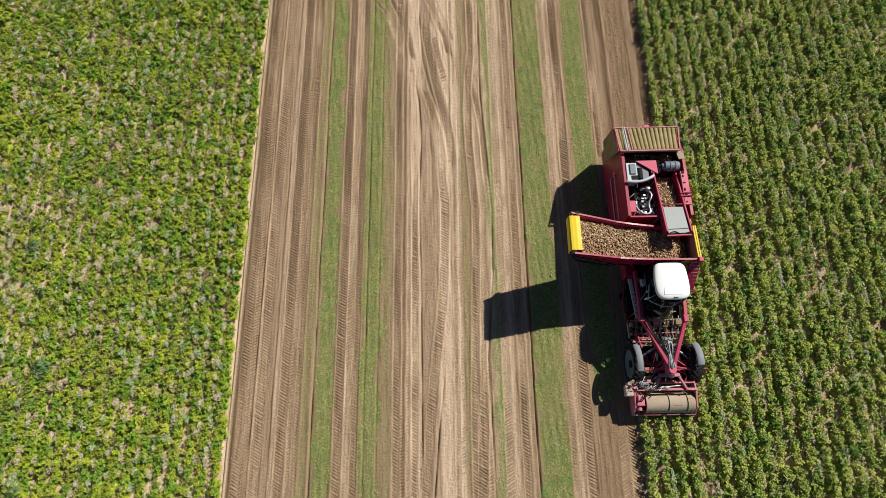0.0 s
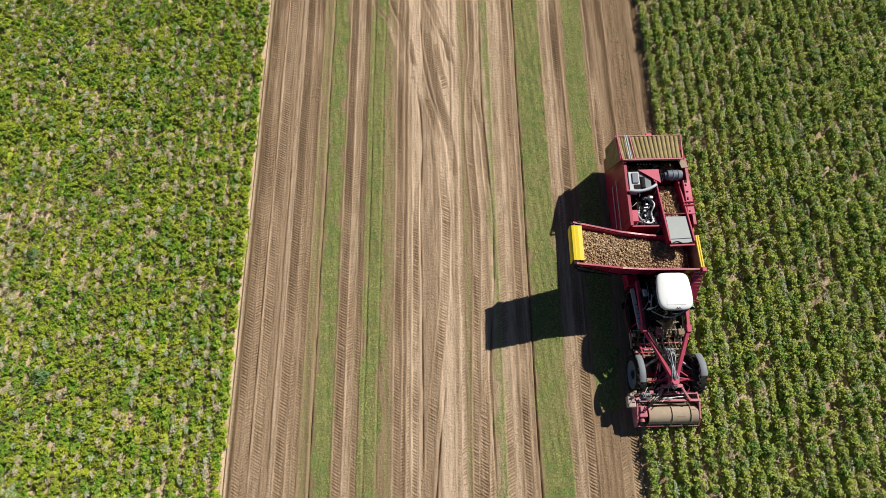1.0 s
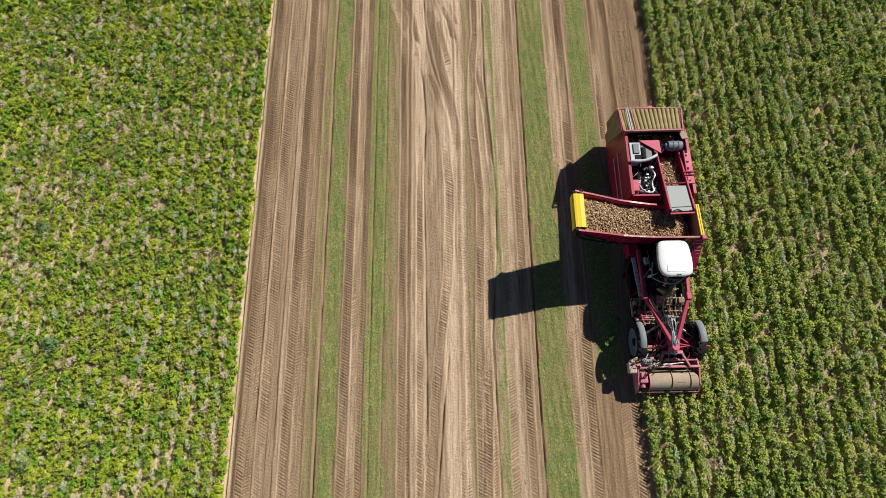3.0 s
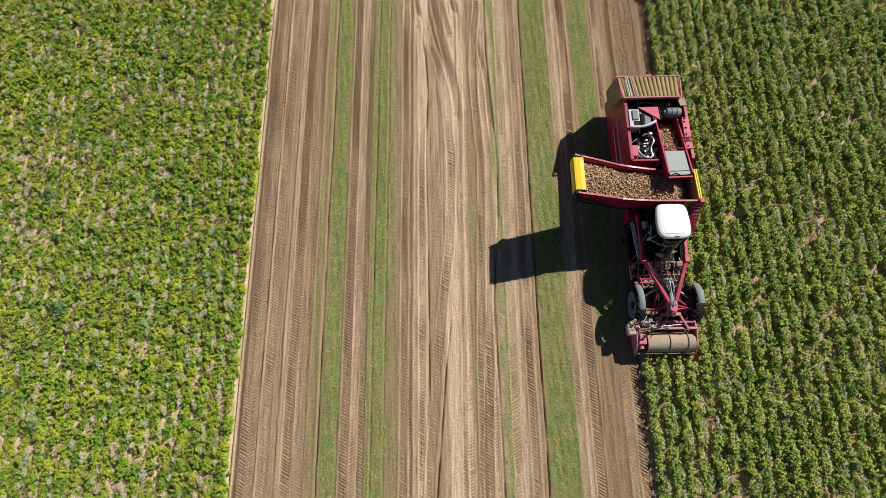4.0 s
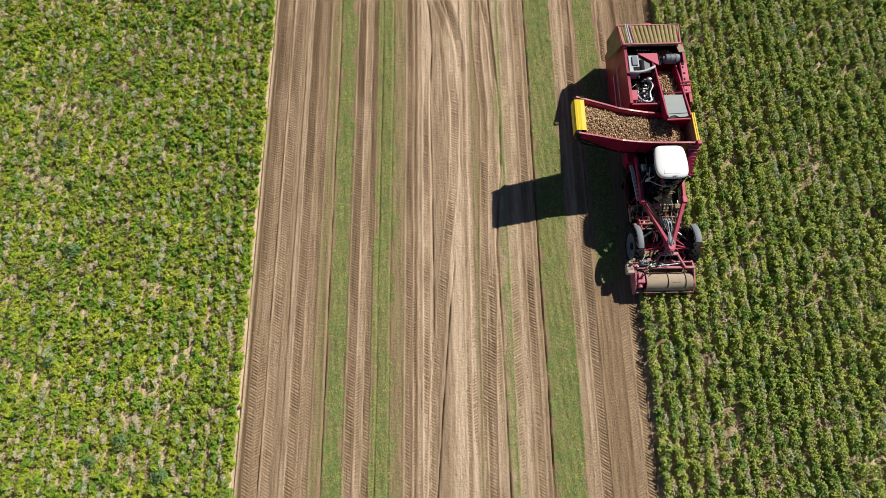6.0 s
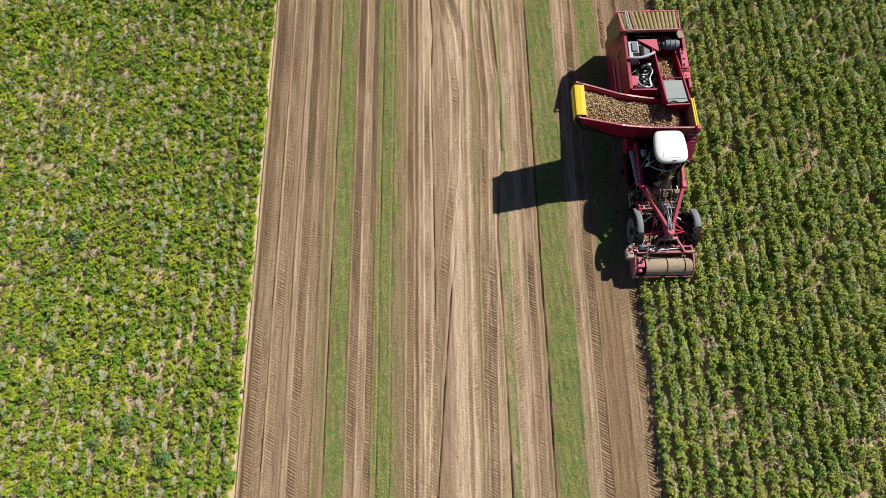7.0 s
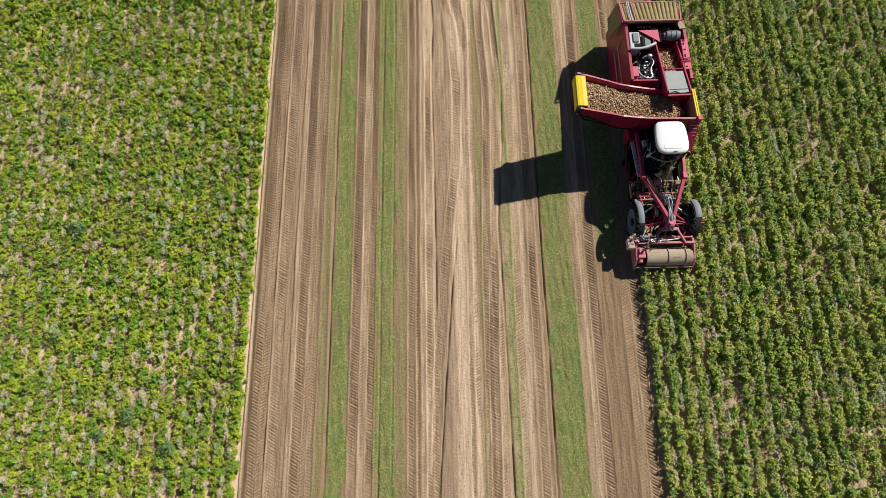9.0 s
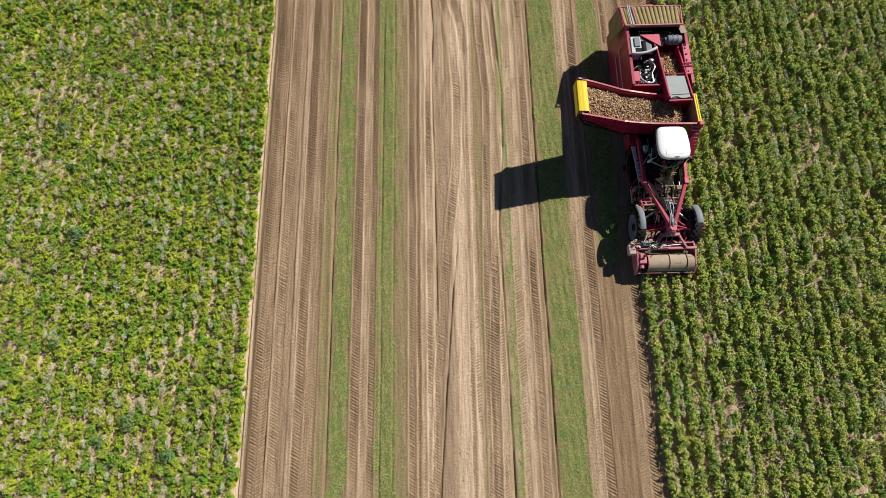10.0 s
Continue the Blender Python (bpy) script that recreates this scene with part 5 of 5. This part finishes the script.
part("chute_edge", beam((-1.47, 5.42, 3.34), (-1.45, 6.94, 2.9), 0.06, 0.06), RED_PALE, harvester)
part("rear_plate", slab([(0.98, 5.48, 3.36), (1.2, 5.5, 3.36), (1.4, 5.02, 3.36), (1.1, 5.0, 3.36)][::-1], 0.04), BEIGE, harvester, "brown dusty corner plate")

# engine bay
cooler = part("cooler_box", box(-1.16, -0.7, 4.12, 4.98, 2.5, 3.08, 0.02), SILVER, harvester, "light grey cooler housing")
part("cooler_top", box(-1.02, -0.76, 4.42, 4.9, 3.07, 3.14, 0.02), BLUE_GREY, cooler, "blue-grey cooler tank")
cooler.location = (-0.08, -0.14, 0.3)
part("cooler_grille", box(-0.98, -0.7, 4.16, 4.36, 3.06, 3.1, 0.01), DARK, cooler)
part("air_filter", rod((-0.66, 4.08, 3.28), (-0.66, 4.58, 3.3), 0.13, 18), DARK, harvester, "black air filter canister", True)
part("grey_cover", slab([(-0.74, 3.98, 3.3), (-0.28, 3.98, 3.3), (-0.28, 4.48, 3.3), (-0.74, 4.85, 3.3)], 0.04), GREY, harvester, "light grey cover")
part("bay_panel", slab([(-0.8, 4.92, 3.4), (0.1, 4.28, 3.4), (0.08, 4.93, 3.4)], 0.05), RED_PALE, harvester, "pink-red triangular cover panel")
part("air_pipe", hose([(-1.28, 3.92, 3.42), (-0.95, 3.87, 3.46), (-0.6, 3.92, 3.48), (-0.3, 4.05, 3.48), (-0.13, 4.17, 3.44)], 0.065, 12), SILVER, harvester, "pale bent air pipe", True)
lift = Vector((-0.05, -0.08, 0.2))
block_ob = box(-0.85, -0.15, 2.6, 3.9, 1.9, 2.72, 0.05)
engine = part("engine_block", block_ob, DARK, harvester, "black oily engine block")
for k in range(6):
    part("rocker_cover", box(-0.6, -0.38, 2.72 + 0.2 * k, 2.88 + 0.2 * k, 2.7, 2.83, 0.03), STEEL if k % 2 else DARK, engine)
part("turbocharger", lathe([(-0.09, 0.05), (-0.09, 0.13), (0.0, 0.16), (0.09, 0.13), (0.09, 0.05)], (-0.32, 3.75, 2.92), 20), STEEL, engine, "bright turbocharger", True)
part("exhaust_pipe", hose([(-0.3, 3.7, 2.95), (-0.2, 3.4, 3.0), (-0.35, 3.05, 2.95), (-0.28, 2.7, 2.9), (-0.15, 2.55, 2.95)], 0.05, 10), STEEL, engine, "bright exhaust pipe", True)
part("coolant_pipe", hose([(-0.86, 3.0, 2.85), (-0.78, 2.72, 2.98), (-0.6, 2.58, 3.0), (-0.38, 2.6, 2.98), (-0.3, 2.75, 2.9)], 0.035, 10), SILVER, engine, "pale coolant pipe", True)
part("pulley", rod((-0.45, 2.52, 2.6), (-0.45, 2.58, 2.6), 0.14, 20), STEEL, engine, "bright pulley", True)
part("alternator", rod((-0.2, 2.6, 2.8), (-0.2, 2.85, 2.8), 0.11, 16), STEEL, engine, "bright alternator", True)
part("oil_filter", rod((-0.12, 3.0, 2.6), (-0.12, 3.0, 2.85), 0.07, 14), GREY, engine, "grey oil filter", True)
rng = random.Random(9)
for k in range(38):
    p = Vector((rng.uniform(-0.9, -0.1), rng.uniform(2.55, 3.95), rng.uniform(2.75, 2.95)))
    q = p + Vector((rng.uniform(-0.35, 0.35), rng.uniform(-0.45, 0.45), rng.uniform(-0.05, 0.1)))
    m = (p + q) / 2 + Vector((rng.uniform(-0.12, 0.12), rng.uniform(-0.12, 0.12), 0.1))
    part("engine_hose", hose([p, m, q], rng.uniform(0.008, 0.022), 7), (STEEL, DARK, SILVER, DARK, BLUE_GREY)[k % 5], engine)
for k in range(16):
    x, y = rng.uniform(-0.85, -0.15), rng.uniform(2.6, 3.9)
    part("engine_fitting", box(x - 0.05, x + 0.06, y - 0.04, y + 0.05, 2.7, 2.8 + rng.uniform(0, 0.12), 0.012), (STEEL, SILVER, DARK)[k % 3], engine)
engine.location = lift
part("battery_box", box(-1.33, -0.98, 2.56, 3.1, 2.5, 3.25, 0.03), RED_PALE, harvester, "pink-red battery box")
part("box_strip", box(-0.92, -0.83, 2.6, 3.12, 2.7, 3.05, 0.015), GREY, harvester)
part("fuel_tank", box(-1.3, -0.9, 3.25, 4.0, 1.8, 2.55, 0.05), DARK, harvester)

# feed elevator into the bunker
trough = part("elevator_trough", slab([(0.05, 4.45, 2.55), (1.0, 4.45, 2.55), (1.05, 1.6, 3.3), (0.08, 1.6, 3.3)], 0.06), DARK, harvester, "dark elevator floor")
for xa, xb in ((0.02, 0.06), (0.98, 1.06)):
    part("elevator_wall", slab([(xa, 4.5, 2.5), (xa, 4.5, 3.1), (xb, 1.5, 3.62), (xb, 1.5, 3.25)], 0.05), RED, trough, "red elevator side")
    part("elevator_edge", beam((xa - 0.025, 4.5, 3.12), (xb - 0.025, 1.5, 3.64), 0.07, 0.06), RED_BEAM, trough)
sheet_top = part("elevator_cover", slab([(0.1, 2.7, 3.39), (0.96, 2.7, 3.39), (0.97, 1.46, 3.6), (0.1, 1.43, 3.6)][::-1], 0.03), SHEET, trough, "dusty grey rubber cover sheet")
part("cover_rib", beam((0.12, 1.62, 3.585), (0.96, 1.66, 3.585), 0.025, 0.02), GREY, sheet_top)
part("torn_hem", hose([(0.14, 1.44, 3.6), (0.35, 1.5, 3.62), (0.6, 1.41, 3.6), (0.95, 1.47, 3.61)], 0.02, 6), DARK, sheet_top, "dark ragged hem")
part("cover_edge", beam((0.02, 1.34, 3.56), (1.04, 1.37, 3.56), 0.07, 0.07), RED_BEAM, trough)
part("elevator_bar", rod((0.08, 2.82, 3.36), (1.0, 2.84, 3.36), 0.03), RED, trough)
motor = lathe([(-0.4, 0.02), (-0.4, 0.12), (-0.3, 0.14), (-0.28, 0.21), (-0.1, 0.22), (-0.08, 0.24), (-0.05, 0.24), (-0.03, 0.22), (0.12, 0.22), (0.14, 0.24), (0.17, 0.24), (0.19, 0.22), (0.33, 0.2), (0.36, 0.02)], (0.74, 4.7, 3.26), 28)
part("fan_motor", motor, BLUE_GREY, harvester, "dark blue-grey ribbed drum motor", True)
for k in range(6):
    x = 0.1 + 0.05 * k
    part("motor_fitting", rod((x, 4.46 + 0.06 * (k % 3), 3.15), (x + 0.08, 4.72 + 0.05 * (k % 2), 3.32), 0.03 + 0.012 * (k % 3), 10), STEEL if k % 2 else DARK, harvester)
part("motor_hose", hose([(0.3, 4.9, 3.0), (0.2, 5.15, 3.1), (0.0, 5.2, 3.05), (-0.15, 5.1, 2.9)], 0.035), DARK, harvester)
shelf = part("valve_shelf", box(1.06, 1.36, 2.82, 4.42, 3.2, 3.36, 0.02), RED_PALE, harvester, "pink-red valve shelf")
for k, y in enumerate((3.05, 3.35, 3.6, 3.95, 4.25, 4.42)):
    part("shelf_slot", box(1.12, 1.18 + 0.04 * (k % 2), y - 0.13, y - 0.07 + 0.03 * (k % 3), 3.355, 3.385, 0.008), DARK, shelf)
for y in (3.3, 3.45):
    part("shelf_rod", rod((0.9, y - 0.1, 3.4), (1.4, y - 0.07, 3.42), 0.022), RED_BEAM, shelf)


# ---- potatoes ----
def potatoes(name, spots, sizes, seed, label):
    bm = bmesh.new()
    bmesh.ops.create_icosphere(bm, subdivisions=1, radius=0.55)
    tv = np.array([v.co[:] for v in bm.verts])
    tf = np.array([[v.index for v in f.verts] for f in bm.faces])
    bm.free()
    g = np.random.default_rng(seed)
    n = len(spots)
    q = g.normal(0, 1, (n, 4))
    q /= np.linalg.norm(q, axis=1, keepdims=True)
    w, x, y, z = q.T
    rot = np.stack([1 - 2 * (y * y + z * z), 2 * (x * y - z * w), 2 * (x * z + y * w), 2 * (x * y + z * w), 1 - 2 * (x * x + z * z), 2 * (y * z - x * w), 2 * (x * z - y * w), 2 * (y * z + x * w), 1 - 2 * (x * x + y * y)], -1).reshape(n, 3, 3)
    shape = np.stack([sizes * g.uniform(1.4, 2.4, n), sizes * g.uniform(0.75, 1.1, n), sizes * g.uniform(0.6, 0.9, n)], -1)
    v = np.einsum("nij,nvj->nvi", rot, tv[None] * shape[:, None]) + spots[:, None]
    f = (tf[None] + len(tv) * np.arange(n)[:, None, None]).reshape(-1, 3)
    me = mesh_from_arrays(name, v.reshape(-1, 3), f, POTATO, True)
    return tagged(new(name, me), label, "potatoes", kind="stuff")


def heap(inside, level, x0, x1, y0, y1, step, layers, seed):
    g = np.random.default_rng(seed)
    out = []
    for k in range(layers):
        X, Y = np.meshgrid(np.arange(x0, x1, step), np.arange(y0, y1, step))
        X, Y = (X + g.uniform(-0.5, 0.5, X.shape) * step).ravel(), (Y + g.uniform(-0.5, 0.5, Y.shape) * step).ravel()
        ok = inside(X, Y)
        X, Y = X[ok], Y[ok]
        out.append(np.stack([X, Y, level(X, Y) + g.normal(0, 0.026, len(X)) - 0.05 * k], -1))
    return np.concatenate(out)


def bunker_level(x, y):
    mid = (front_y(x) + back_y(x)) / 2
    return rim_z(x) - 0.16 + 0.05 * wave(x, y, 2.2, 2.2, 77) - 0.16 * np.abs(y - mid) - 0.45 * np.clip((x - 0.1) / 0.6, 0, 1) - 0.4 * np.clip((x - 0.95) / 0.22, 0, 1)


spots = heap(lambda x, y: (y > front_y(x) + 0.12) & (y < back_y(x) - 0.12), bunker_level, -3.62, 1.3, 0.4, 2.4, 0.06, 2, 31)
potatoes("potato_heap", spots, np.random.default_rng(1).uniform(0.045, 0.086, len(spots)), 32, "heap of earthy brown potatoes filling the bunker")
spots = heap(lambda x, y: x > 0.1, lambda x, y: 2.62 + 0.262 * (4.45 - y) + 0.08 - 0.1 * np.abs(x - 0.5), 0.12, 0.94, 2.6, 4.4, 0.06, 2, 33)
potatoes("potato_stream", spots, np.random.default_rng(2).uniform(0.042, 0.076, len(spots)), 34, "golden brown potatoes riding up the feed elevator")


def clinging():
    """Earth and shreds of haulm left on the digging web."""
    g = np.random.default_rng(91)
    n = 700
    x, y = g.uniform(-1.05, 1.0, n), g.uniform(-2.75, -1.5, n)
    z = 0.62 + 0.22 * (y + 2.75) / 1.5 + g.uniform(0, 0.3, n) * (g.random(n) < 0.5)
    # more of it in the dark gap before the rear deck and along the cables under the cab
    m = 520
    gx, gy = g.uniform(-1.1, 1.1, m), g.uniform(5.08, 5.5, m)
    cx, cz = g.normal(0.14, 0.07, 160), g.uniform(1.4, 2.5, 160)
    x, y = np.concatenate([x, gx, cx]), np.concatenate([y, gy, -1.52 - 0.12 * (2.5 - cz) + g.normal(0, 0.05, 160)])
    z = np.concatenate([z, 2.5 + 0.25 * g.random(m) + 0.2 * (np.abs(gx - 0.4) < 0.4), cz])
    n = len(x)
    nrm = g.normal(0, 0.6, (n, 3))
    nrm[:, 2] = 0.8
    v, f = leaves(np.stack([x, y, z], -1), nrm, g.uniform(0.03, 0.08, n), g, 0.3, 2.5)
    tagged(new("clinging_haulm", mesh_from_arrays("clinging_haulm", v, f, DRY)), "withered haulm and earth caught on the digging web", "haulm", kind="stuff")


clinging()


def settle():
    """The machine stands tail-low in the loose soil: everything but its running wheels leans with the chassis."""
    def leans(ob):
        if ob.type != "MESH" or ob.name.split(".")[0] in ("front_wheel", "rear_wheel"):
            return []
        return [ob] + [o for c in ob.children for o in leans(c)]

    bpy.context.view_layer.update()
    for top in [o for c in harvester.children for o in leans(c)] + [o for o in scene.objects if o.name in ("potato_heap", "potato_stream", "clinging_haulm")]:
        here = top.matrix_world.translation
        co = np.empty(len(top.data.vertices) * 3, np.float32)
        top.data.vertices.foreach_get("co", co)
        co = co.reshape(-1, 3)
        y = co[:, 1] + here.y
        co[:, 2] -= 0.036 * (y - 0.5)
        co[:, 0] += 0.015 * np.maximum(y - 1.0, 0)
        top.data.vertices.foreach_set("co", co.ravel())
        top.data.update()


settle()

for ob in [o for o in scene.objects if o.parent is None and o.type in ("MESH", "EMPTY")]:
    ob.matrix_basis = Matrix.Scale(UNIT, 4) @ ob.matrix_basis
